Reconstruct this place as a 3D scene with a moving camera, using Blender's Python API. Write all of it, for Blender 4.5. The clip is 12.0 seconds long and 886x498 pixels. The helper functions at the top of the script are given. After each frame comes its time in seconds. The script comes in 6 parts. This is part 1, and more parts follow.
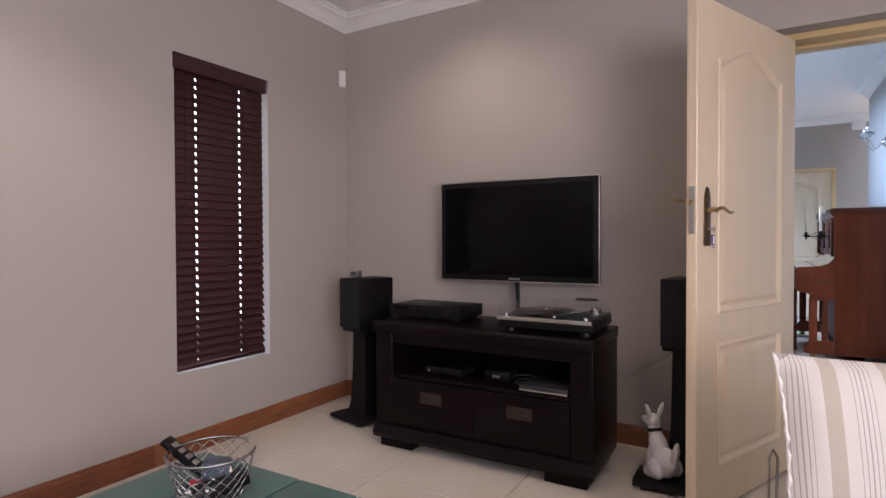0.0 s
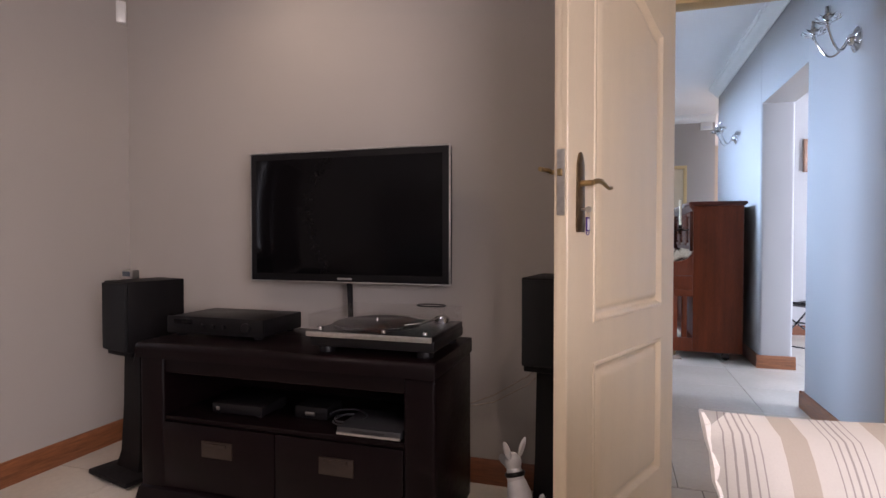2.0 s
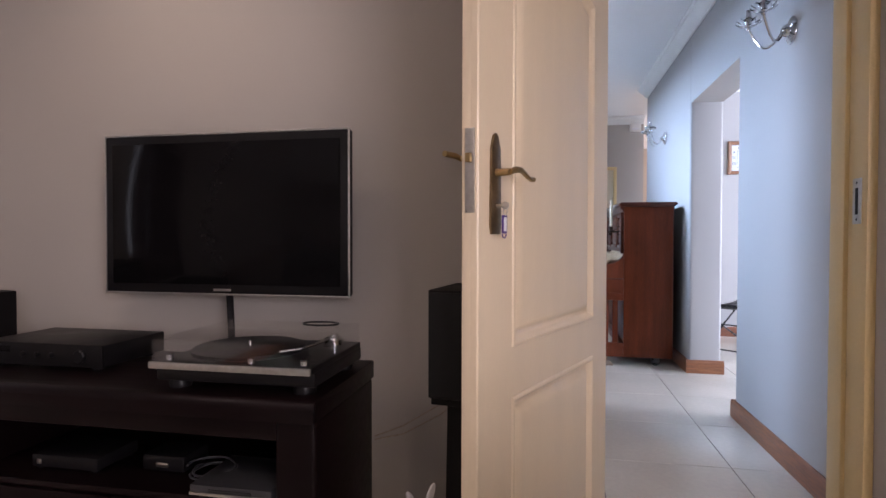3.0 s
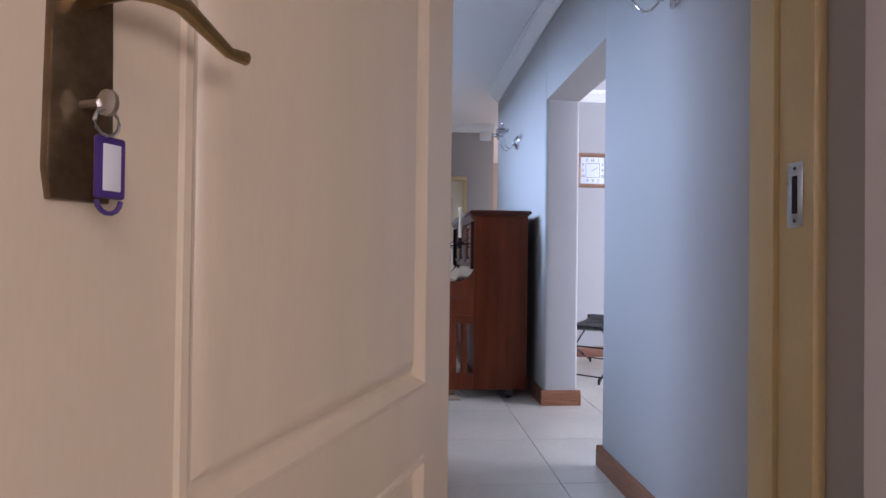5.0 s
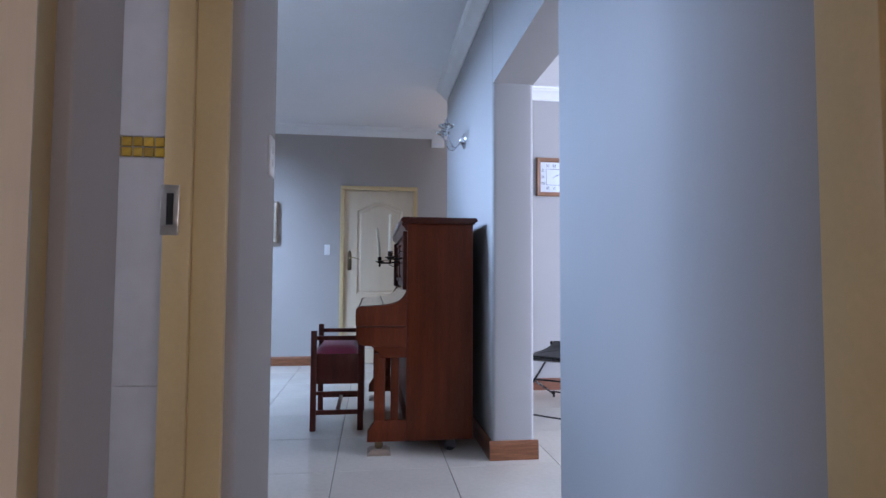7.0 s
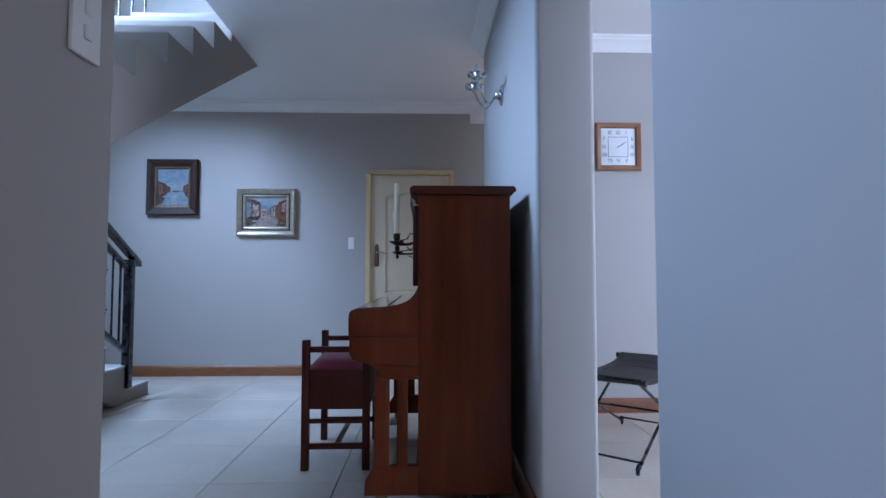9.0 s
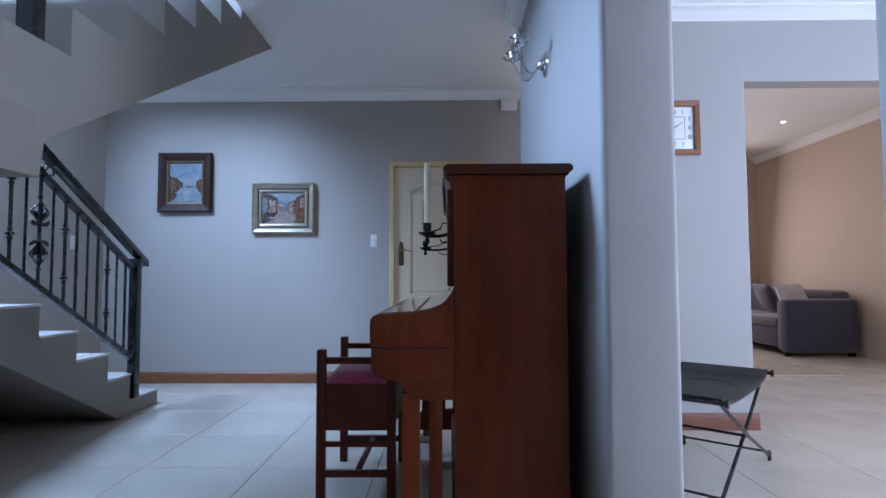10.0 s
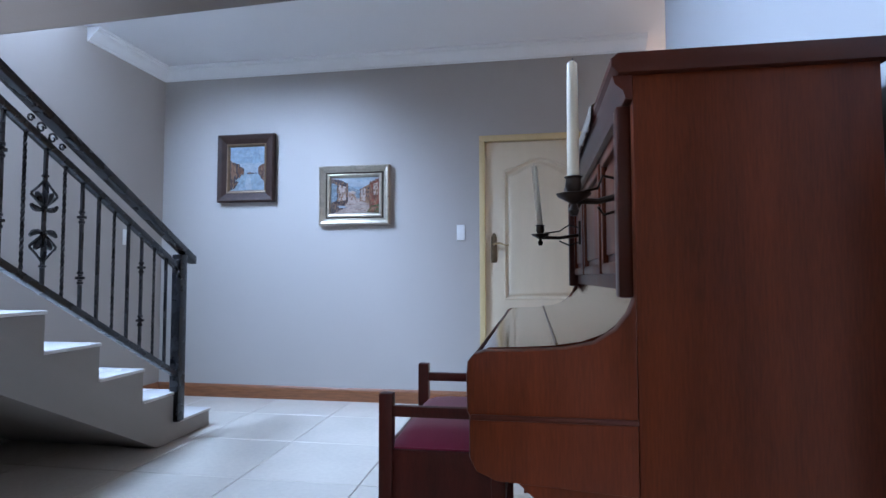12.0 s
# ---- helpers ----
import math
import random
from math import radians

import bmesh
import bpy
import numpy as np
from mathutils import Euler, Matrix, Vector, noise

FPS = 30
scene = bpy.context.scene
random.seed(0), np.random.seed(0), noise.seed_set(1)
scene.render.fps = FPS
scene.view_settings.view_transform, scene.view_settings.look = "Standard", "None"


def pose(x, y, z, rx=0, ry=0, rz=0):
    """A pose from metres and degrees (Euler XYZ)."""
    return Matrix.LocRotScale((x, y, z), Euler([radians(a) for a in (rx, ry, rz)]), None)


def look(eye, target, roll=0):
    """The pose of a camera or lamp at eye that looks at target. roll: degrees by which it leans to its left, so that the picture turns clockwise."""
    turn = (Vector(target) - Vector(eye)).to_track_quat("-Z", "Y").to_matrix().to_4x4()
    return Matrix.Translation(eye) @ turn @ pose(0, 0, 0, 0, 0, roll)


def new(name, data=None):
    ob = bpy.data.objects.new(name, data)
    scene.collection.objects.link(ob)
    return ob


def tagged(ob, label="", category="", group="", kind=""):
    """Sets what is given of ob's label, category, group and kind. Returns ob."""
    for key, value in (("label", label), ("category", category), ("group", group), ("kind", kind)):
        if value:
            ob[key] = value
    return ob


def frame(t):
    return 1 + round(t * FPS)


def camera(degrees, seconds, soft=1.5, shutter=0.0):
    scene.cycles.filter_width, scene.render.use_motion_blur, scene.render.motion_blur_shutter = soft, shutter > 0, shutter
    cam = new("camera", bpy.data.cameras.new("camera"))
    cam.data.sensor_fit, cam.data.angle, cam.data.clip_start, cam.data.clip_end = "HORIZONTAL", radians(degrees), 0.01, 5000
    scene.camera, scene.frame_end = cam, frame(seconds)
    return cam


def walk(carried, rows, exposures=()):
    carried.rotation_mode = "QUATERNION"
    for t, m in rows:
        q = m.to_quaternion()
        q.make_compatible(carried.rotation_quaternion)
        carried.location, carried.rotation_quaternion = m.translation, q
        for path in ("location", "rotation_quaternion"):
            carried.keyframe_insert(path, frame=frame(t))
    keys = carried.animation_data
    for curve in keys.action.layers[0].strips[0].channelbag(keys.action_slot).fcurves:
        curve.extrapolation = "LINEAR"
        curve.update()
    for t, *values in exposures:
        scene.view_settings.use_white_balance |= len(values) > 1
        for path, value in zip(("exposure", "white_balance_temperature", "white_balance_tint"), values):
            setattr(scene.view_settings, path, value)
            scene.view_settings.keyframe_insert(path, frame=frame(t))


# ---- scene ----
cam = camera(77.8, 12.0)
PATH = [
    (0, (0.622, 1.769, 1.103), (-0.379, 3.499, 1.07), -0.2),
    (0.5, (0.606, 1.911, 1.106), (-0.32, 3.684, 1.061), -0.3),
    (1, (0.573, 2.096, 1.085), (-0.242, 3.921, 1.045), -0.2),
    (1.5, (0.544, 2.296, 1.069), (-0.156, 4.169, 1.023), 0.0),
    (2, (0.535, 2.515, 1.061), (-0.061, 4.424, 1.019), -0.0),
    (2.5, (0.546, 2.71, 1.062), (0.056, 4.649, 1.019), 0.0),
    (3, (0.559, 2.89, 1.067), (0.184, 4.854, 1.028), 0.1),
    (3.2, (0.566, 2.968, 1.068), (0.247, 4.942, 1.029), 0.0),
    (4.8, (0.636, 3.668, 1.041), (0.754, 5.664, 1.055), 0.8),
    (5, (0.66, 3.751, 1.043), (0.811, 5.745, 1.064), 0.7),
    (5.5, (0.729, 3.921, 1.03), (0.951, 5.908, 1.077), 0.8),
    (6, (0.830, 4.107, 1.037), (1.095, 6.088, 1.118), 0.5),
    (6.5, (0.912, 4.29, 1.027), (1.1845, 6.27, 1.128), 0.4),
    (7, (0.987, 4.479, 1.021), (1.241, 6.461, 1.121), 0.3),
    (7.2, (1.029, 4.554, 1.013), (1.256, 6.538, 1.119), 0.3),
    (8.8, (1.207, 5.262, 0.995), (1.283, 7.258, 1.094), 0.0),
    (9, (1.223, 5.366, 0.978), (1.284, 7.362, 1.081), -0.0),
    (9.5, (1.221, 5.581, 0.974), (1.249, 7.578, 1.077), -0.2),
    (10, (1.172, 5.789, 0.969), (1.15, 7.786, 1.075), -0.2),
    (10.5, (1.137, 6.017, 0.972), (1.05, 8.012, 1.08), -0.2),
    (11, (1.099, 6.254, 0.973), (0.954, 8.246, 1.081), -0.1),
    (11.5, (1.071, 6.5, 0.981), (0.838, 8.484, 1.086), -0.0),
    (12, (1.013, 6.724, 0.978), (0.691, 8.695, 1.08), -0.1),
]
EXPOSURES = [(0.0, 0.52, 6130, 23), (2.5, 0.47, 6330, 25), (3.2, 0.42, 6300, 26), (5.0, -0.08, 6200, 29), (5.5, -0.18, 6230, 29), (7.0, -0.17, 5850, 25), (9.0, -0.65, 5650, 22), (9.5, -0.6, 5650, 22), (10.5, -0.46, 5720, 22), (11.5, -0.2, 5900, 24), (12.0, -0.02, 6000, 24)]
walk(cam, [(t, look(eye, target, roll)) for t, eye, target, roll in PATH], EXPOSURES)

# ---- world, sun, lights ----
world = bpy.data.worlds.new("sky")
scene.world = world
world.use_nodes = True
wn = world.node_tree
sky = wn.nodes.new("ShaderNodeTexSky")
sky.sky_type = "NISHITA"
sky.sun_disc = False
sky.sun_elevation, sky.sun_rotation = radians(37), radians(17)
wn.links.new(sky.outputs[0], wn.nodes["Background"].inputs[0])
wn.nodes["Background"].inputs[1].default_value = 0.15
sun = new("sun", bpy.data.lights.new("sun", "SUN"))
sun.data.energy, sun.data.angle, sun.data.color = 2.0, radians(0.5), (1, 0.95, 0.88)
sun.matrix_world = look((6, 20, 16), (0, 0, 0))


def area(name, eye, target, w, h, watts, color):
    """An area lamp: the sky's light in an opening, or added fill."""
    l = bpy.data.lights.new(name, "AREA")
    l.shape, l.size, l.size_y, l.energy, l.color = "RECTANGLE", w, h, watts, color
    ob = new(name, l)
    ob.matrix_world = look(eye, target)
    return ob


def spot(name, eye, target, watts, color, angle, blend=0.6, radius=0.03):
    l = bpy.data.lights.new(name, "SPOT")
    l.energy, l.color, l.spot_size, l.spot_blend, l.shadow_soft_size = watts, color, radians(angle), blend, radius
    ob = new(name, l)
    ob.matrix_world = look(eye, target)
    return ob


BLUE = (0.49, 0.73, 1.0)
# daylight through the stair window, the dining window and the lounge window
area("stair_daylight", (-2.06, 8.8, 3.45), (0.6, 8.8, 2.5), 1.5, 1.0, 485, BLUE)
# added fill in an assumed opening of the den's unseen side wall
area("den_side_fill", (2.55, 0.9, 1.5), (-1.5, 2.6, 1.1), 2.2, 1.4, 73, (1.0, 0.93, 0.90))
area("dining_daylight", (6.12, 6.15, 1.5), (2.4, 7.6, 1.2), 1.3, 1.7, 270, (0.72, 0.85, 1.0))
area("lounge_daylight", (4.2, 14.6, 1.6), (3.8, 11.0, 0.9), 2.6, 1.7, 70, (1.0, 0.86, 0.74))
# added side fill that grazes the closed door at the hall's end
area("lounge_side_fill", (6.12, 10.35, 1.5), (1.2, 10.5, 1.2), 1.2, 1.7, 22, (1.0, 0.90, 0.80))
# added fill for the bathroom tiles; the wall behind it has no window
area("bathroom_fill", (-1.25, 5.6, 1.7), (0.3, 5.7, 1.1), 0.6, 0.7, 14, (0.85, 0.92, 1.0))
# one ceiling spot washes the television wall; the next two are added fill
spot("downlight_or_fill_beam", (-0.85, 4.2, 2.605), (-0.85, 4.6, 0.0), 15, (1.0, 0.84, 0.62), 130, 1.0)
spot("downlight_or_fill_beam", (-1.0, 2.6, 2.605), (-1.0, 2.6, 0.0), 26, (1.0, 0.84, 0.70), 120)
spot("downlight_or_fill_beam", (0.9, 2.6, 2.605), (0.85, 2.7, 0.0), 22, (1.0, 0.82, 0.62), 120)


# ---- materials ----
def mat(name, color, rough=0.5, metal=0.0, vary=0.12, scale=6.0, fine=90.0, bump=0.05, stretch=(1, 1, 1), color2=None, coat=0.0, per_object=0.0, sheen=0.0, spec=0.5):
    """A surface with variation at two scales and fine relief; stretch turns the noise into grain."""
    m = bpy.data.materials.new(name)
    m.use_nodes = True
    nt = m.node_tree
    b = nt.nodes["Principled BSDF"]
    L = nt.links.new
    tc = nt.nodes.new("ShaderNodeTexCoord")
    mp = nt.nodes.new("ShaderNodeMapping")
    mp.inputs["Scale"].default_value = stretch
    L(tc.outputs["Object"], mp.inputs[0])
    n1 = nt.nodes.new("ShaderNodeTexNoise")
    n1.inputs["Scale"].default_value, n1.inputs["Detail"].default_value = scale, 5
    n2 = nt.nodes.new("ShaderNodeTexNoise")
    n2.inputs["Scale"].default_value, n2.inputs["Detail"].default_value = fine, 3
    L(mp.outputs[0], n1.inputs[0])
    L(mp.outputs[0], n2.inputs[0])
    mixn = nt.nodes.new("ShaderNodeMath")
    mixn.operation = "MULTIPLY_ADD"
    L(n2.outputs[0], mixn.inputs[0])
    mixn.inputs[1].default_value = 0.35
    add = nt.nodes.new("ShaderNodeMath")
    add.operation = "MULTIPLY"
    L(n1.outputs[0], add.inputs[0])
    add.inputs[1].default_value = 0.65
    L(add.outputs[0], mixn.inputs[2])
    ramp = nt.nodes.new("ShaderNodeValToRGB")
    ramp.color_ramp.elements[0].position, ramp.color_ramp.elements[1].position = 0.32, 0.68
    dark = tuple(c * (1 - vary) for c in color)
    light = color2 or tuple(min(c * (1 + vary * 0.6), 0.95) for c in color)
    ramp.color_ramp.elements[0].color, ramp.color_ramp.elements[1].color = (*dark, 1), (*light, 1)
    L(mixn.outputs[0], ramp.inputs[0])
    out = ramp.outputs[0]
    if per_object:
        oi = nt.nodes.new("ShaderNodeObjectInfo")
        hs = nt.nodes.new("ShaderNodeHueSaturation")
        mr = nt.nodes.new("ShaderNodeMapRange")
        mr.inputs[3].default_value, mr.inputs[4].default_value = 1 - per_object, 1 + per_object
        L(oi.outputs["Random"], mr.inputs[0])
        L(mr.outputs[0], hs.inputs["Value"])
        L(out, hs.inputs["Color"])
        out = hs.outputs[0]
    L(out, b.inputs["Base Color"])
    rr = nt.nodes.new("ShaderNodeMapRange")
    rr.inputs[3].default_value, rr.inputs[4].default_value = max(rough - 0.08, 0.02), min(rough + 0.1, 1)
    L(n1.outputs[0], rr.inputs[0])
    L(rr.outputs[0], b.inputs["Roughness"])
    b.inputs["Metallic"].default_value = metal
    b.inputs["Coat Weight"].default_value = coat
    b.inputs["Coat Roughness"].default_value = 0.12
    b.inputs["Sheen Weight"].default_value = sheen
    b.inputs["Specular IOR Level"].default_value = spec
    if bump:
        bp = nt.nodes.new("ShaderNodeBump")
        bp.inputs["Strength"].default_value, bp.inputs["Distance"].default_value = bump, 0.01
        L(mixn.outputs[0], bp.inputs["Height"])
        L(bp.outputs[0], b.inputs["Normal"])
    return m


def glass(name, tint=(0.95, 0.97, 0.97), rough=0.02, clear=0.0):
    m = bpy.data.materials.new(name)
    m.use_nodes = True
    nt = m.node_tree
    b = nt.nodes["Principled BSDF"]
    b.inputs["Base Color"].default_value = (*tint, 1)
    b.inputs["Roughness"].default_value = rough
    b.inputs["Transmission Weight"].default_value = 1.0
    b.inputs["IOR"].default_value = 1.45
    if clear:
        tr = nt.nodes.new("ShaderNodeBsdfTransparent")
        mx = nt.nodes.new("ShaderNodeMixShader")
        gl = nt.nodes.new("ShaderNodeBsdfGlossy")
        gl.inputs["Roughness"].default_value = 0.03
        mx.inputs[0].default_value = 1 - clear
        nt.links.new(tr.outputs[0], mx.inputs[1])
        nt.links.new(gl.outputs[0], mx.inputs[2])
        nt.links.new(mx.outputs[0], nt.nodes["Material Output"].inputs[0])
    return m


def glow(name, color, strength):
    m = bpy.data.materials.new(name)
    m.use_nodes = True
    b = m.node_tree.nodes["Principled BSDF"]
    b.inputs["Emission Color"].default_value = (*color, 1)
    b.inputs["Emission Strength"].default_value = strength
    return m


def striped(name):
    """Linen with bands of taupe and thin grey pinstripes along its local x."""
    m = mat(name, (0.74, 0.71, 0.66), rough=0.9, vary=0.06, scale=8, fine=500, bump=0.15, sheen=0.2)
    nt = m.node_tree
    L = nt.links.new
    tc = nt.nodes.new("ShaderNodeTexCoord")
    sep = nt.nodes.new("ShaderNodeSeparateXYZ")
    L(tc.outputs["Object"], sep.inputs[0])
    wrap = nt.nodes.new("ShaderNodeMath")
    wrap.operation = "PINGPONG"
    L(sep.outputs[0], wrap.inputs[0])
    wrap.inputs[1].default_value = 0.06
    ramp = nt.nodes.new("ShaderNodeValToRGB")
    r = ramp.color_ramp
    r.interpolation = "CONSTANT"
    base, band, pin = (0.84, 0.84, 0.84, 1), (0.62, 0.575, 0.52, 1), (0.48, 0.46, 0.47, 1)
    stops = [(0.0, pin), (0.022, base), (0.13, pin), (0.165, base), (0.29, pin), (0.32, base), (0.74, band)]
    r.elements[0].position, r.elements[0].color = stops[0]
    r.elements[1].position, r.elements[1].color = stops[-1]
    for p, c in stops[1:-1]:
        e = r.elements.new(p)
        e.color = c
    sc = nt.nodes.new("ShaderNodeMath")
    sc.operation = "DIVIDE"
    L(wrap.outputs[0], sc.inputs[0])
    sc.inputs[1].default_value = 0.06
    L(sc.outputs[0], ramp.inputs[0])
    mx = nt.nodes.new("ShaderNodeMix")
    mx.data_type, mx.blend_type = "RGBA", "MULTIPLY"
    mx.inputs[0].default_value = 1.0
    b = nt.nodes["Principled BSDF"]
    L(b.inputs["Base Color"].links[0].from_socket, mx.inputs[6])
    L(ramp.outputs[0], mx.inputs[7])
    L(mx.outputs[2], b.inputs["Base Color"])
    return m


M_WALL = mat("greige_wall_paint", (0.42, 0.385, 0.35), rough=0.75, vary=0.04, scale=1.3, fine=260, bump=0.06)
M_WALL2 = mat("pale_grey_wall_paint", (0.395, 0.385, 0.375), rough=0.75, vary=0.04, scale=1.3, fine=260, bump=0.06)
M_BEIGE = mat("beige_wall_paint", (0.56, 0.46, 0.36), rough=0.8, vary=0.04, scale=1.3, fine=260, bump=0.06)
M_CEIL = mat("white_ceiling_paint", (0.78, 0.78, 0.78), rough=0.85, vary=0.03, scale=1.5, fine=300, bump=0.04)
M_CORNICE = mat("white_cornice_paint", (0.82, 0.82, 0.81), rough=0.7, vary=0.03, bump=0.02)
M_TILE = mat("cream_porcelain_tile", (0.62, 0.57, 0.49), rough=0.17, vary=0.10, scale=2.2, fine=40, bump=0.012, per_object=0.03)
M_GROUT = mat("dark_grey_grout", (0.16, 0.14, 0.12), rough=0.9, vary=0.2, bump=0.1)
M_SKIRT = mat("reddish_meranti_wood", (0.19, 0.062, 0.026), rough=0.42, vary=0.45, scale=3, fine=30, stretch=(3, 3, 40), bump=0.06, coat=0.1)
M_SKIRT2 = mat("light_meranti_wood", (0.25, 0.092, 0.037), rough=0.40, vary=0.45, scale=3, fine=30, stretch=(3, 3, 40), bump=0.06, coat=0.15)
M_DOOR = mat("cream_door_enamel", (0.72, 0.60, 0.43), rough=0.38, vary=0.05, scale=3, fine=60, stretch=(4, 4, 0.6), bump=0.05, coat=0.15)
M_FRAME = mat("yellow_cream_frame_enamel", (0.66, 0.50, 0.25), rough=0.4, vary=0.07, scale=4, fine=80, bump=0.05)
M_BRASS = mat("aged_bronze_hardware", (0.20, 0.14, 0.08), rough=0.35, metal=0.9, vary=0.3, scale=40, fine=200, bump=0.06)
M_BRACKET = mat("blackened_bronze", (0.045, 0.032, 0.024), rough=0.4, metal=0.8, vary=0.3, scale=40, fine=200, bump=0.04)
M_GOLD = mat("worn_brass_lever", (0.42, 0.30, 0.15), rough=0.3, metal=0.95, vary=0.25, scale=40, bump=0.04)
M_STEEL = mat("brushed_steel", (0.55, 0.54, 0.52), rough=0.3, metal=1.0, vary=0.15, scale=60, bump=0.04)
M_CHROME = mat("polished_chrome", (0.72, 0.73, 0.75), rough=0.08, metal=1.0, vary=0.04, bump=0)
M_GREY = mat("dark_grey_metal", (0.055, 0.055, 0.06), rough=0.35, metal=0.5, vary=0.15, scale=40, bump=0.02)
# near-black that paints the shade inside slots, which are not cut open
M_DARK = mat("slot_shade", (0.008, 0.007, 0.007), rough=0.7, vary=0.2, bump=0)
M_ESP = mat("espresso_stained_wood", (0.0052, 0.0022, 0.0026), rough=0.36, vary=0.3, scale=3, fine=24, stretch=(1.2, 14, 14), bump=0.002, coat=0.04, spec=0.12)
M_BLACK = mat("black_plastic", (0.006, 0.0052, 0.006), rough=0.4, vary=0.2, scale=12, bump=0.01, spec=0.25)
M_SPK = mat("black_ash_veneer", (0.006, 0.005, 0.0055), rough=0.55, vary=0.3, scale=5, fine=60, stretch=(8, 8, 1), bump=0.02, spec=0.18)
M_SCREEN = mat("glossy_dark_screen", (0.004, 0.0035, 0.004), rough=0.10, vary=0.1, scale=2, bump=0, spec=0.12)
M_PULL = mat("dull_bronze_pull", (0.034, 0.021, 0.014), rough=0.5, metal=0.3, vary=0.3, scale=30, bump=0.05)
M_BLIND = mat("mahogany_blind_slat", (0.038, 0.0075, 0.0095), rough=0.4, vary=0.3, scale=4, fine=40, stretch=(10, 1, 10), bump=0.04, per_object=0.06)
M_CORD = mat("dark_cord", (0.05, 0.012, 0.012), rough=0.9, vary=0.2, bump=0.1)
M_WHITEP = mat("white_plastic", (0.78, 0.77, 0.74), rough=0.4, vary=0.03, bump=0.01)
M_TEAL = mat("teal_painted_planks", (0.075, 0.145, 0.135), rough=0.5, vary=0.16, scale=4, fine=50, stretch=(1, 8, 8), bump=0.08, per_object=0.05)
M_WIRE = mat("silver_wire", (0.5, 0.5, 0.5), rough=0.25, metal=1.0, vary=0.2, bump=0)
M_PIANO = mat("mahogany_piano_veneer", (0.135, 0.0270, 0.0080), rough=0.40, vary=0.45, scale=2.2, fine=34, stretch=(7, 7, 0.7), bump=0.015, coat=0.06, spec=0.2)
M_PIANO_D = mat("dark_mahogany_trim", (0.07, 0.014, 0.006), rough=0.34, vary=0.15, scale=3, fine=34, stretch=(7, 1, 7), bump=0.0, coat=0.08, spec=0.3)
M_FALL = mat("polished_mahogany_lid", (0.085, 0.018, 0.008), rough=0.12, vary=0.35, scale=3, fine=34, stretch=(7, 0.7, 7), bump=0.006, coat=0.9)
M_BENCH = mat("dark_red_bench_wood", (0.100, 0.0150, 0.0080), rough=0.42, vary=0.35, scale=3, fine=40, stretch=(7, 7, 0.8), bump=0.03, coat=0.05, spec=0.3)
M_VELVET = mat("burgundy_velvet", (0.3200, 0.0154, 0.0700), rough=0.85, vary=0.2, scale=9, fine=300, bump=0.1, sheen=0.6)
M_IRON = mat("black_wrought_iron", (0.006, 0.006, 0.008), rough=0.26, metal=0.0, vary=0.12, scale=12, fine=120, bump=0.0, spec=0.5)
# wall plaster taken darker: the shade on the flights is in this colour
M_STAIR = mat("shade_darkened_stair_plaster", (0.255, 0.232, 0.208), rough=0.7, vary=0.05, scale=2, fine=200, bump=0.06)
M_TREAD = mat("pale_stair_tile", (0.62, 0.60, 0.57), rough=0.25, vary=0.06, scale=3, bump=0.02)
M_CUP = mat("weathered_pale_wood", (0.26, 0.19, 0.14), rough=0.55, vary=0.25, scale=6, fine=60, stretch=(1, 6, 6), bump=0.06)
M_WAX = mat("ivory_candle_wax", (0.82, 0.74, 0.56), rough=0.45, vary=0.05, scale=12, bump=0.03)
M_LEATHER = mat("black_leather_sling", (0.013, 0.013, 0.0125), rough=0.5, vary=0.3, scale=14, fine=180, bump=0.15)
M_LINEN = mat("off_white_linen", (0.74, 0.71, 0.66), rough=0.9, vary=0.06, scale=8, fine=400, bump=0.15, sheen=0.2)
M_STRIPE = striped("striped_linen")
M_SOFA = mat("slate_blue_upholstery", (0.045, 0.045, 0.072), rough=0.9, vary=0.15, scale=8, fine=300, bump=0.15, sheen=0.3)
M_SOFA_L = mat("grey_upholstery", (0.10, 0.09, 0.095), rough=0.9, vary=0.12, scale=8, fine=300, bump=0.15, sheen=0.3)
M_PILLOW = mat("pale_grey_pillow", (0.46, 0.43, 0.42), rough=0.9, vary=0.1, scale=8, fine=300, bump=0.15)
M_RUG = mat("sand_and_grey_rug", (0.34, 0.29, 0.23), rough=0.95, vary=0.35, scale=9, fine=200, bump=0.3)
M_BTILE = mat("white_marbled_wall_tile", (0.66, 0.66, 0.68), rough=0.2, vary=0.12, scale=3.0, fine=16, bump=0.01, per_object=0.02)
M_BGROUT = mat("pale_tile_grout", (0.60, 0.60, 0.62), rough=0.8, vary=0.08, bump=0.05)
M_MOSAIC = mat("amber_glass_mosaic", (0.55, 0.36, 0.05), rough=0.15, vary=0.3, scale=30, bump=0.02, per_object=0.25)
M_LACE = mat("ecru_lace", (0.40, 0.34, 0.28), rough=0.9, vary=0.3, scale=60, fine=300, bump=0.3)
M_FIG = mat("white_glazed_figurine", (0.62, 0.61, 0.62), rough=0.45, vary=0.08, scale=20, bump=0.05)
M_PURPLE = mat("purple_plastic_tag", (0.07, 0.03, 0.20), rough=0.4, vary=0.1, bump=0)
M_PAPER = mat("white_card", (0.75, 0.75, 0.78), rough=0.7, vary=0.04, bump=0)
M_SILVERFRAME = mat("champagne_gilt_frame", (0.48, 0.42, 0.33), rough=0.3, metal=0.75, vary=0.2, scale=25, fine=120, bump=0.08)
M_DARKFRAME = mat("walnut_picture_frame", (0.042, 0.020, 0.014), rough=0.5, vary=0.4, scale=14, fine=80, bump=0.08, spec=0.25)
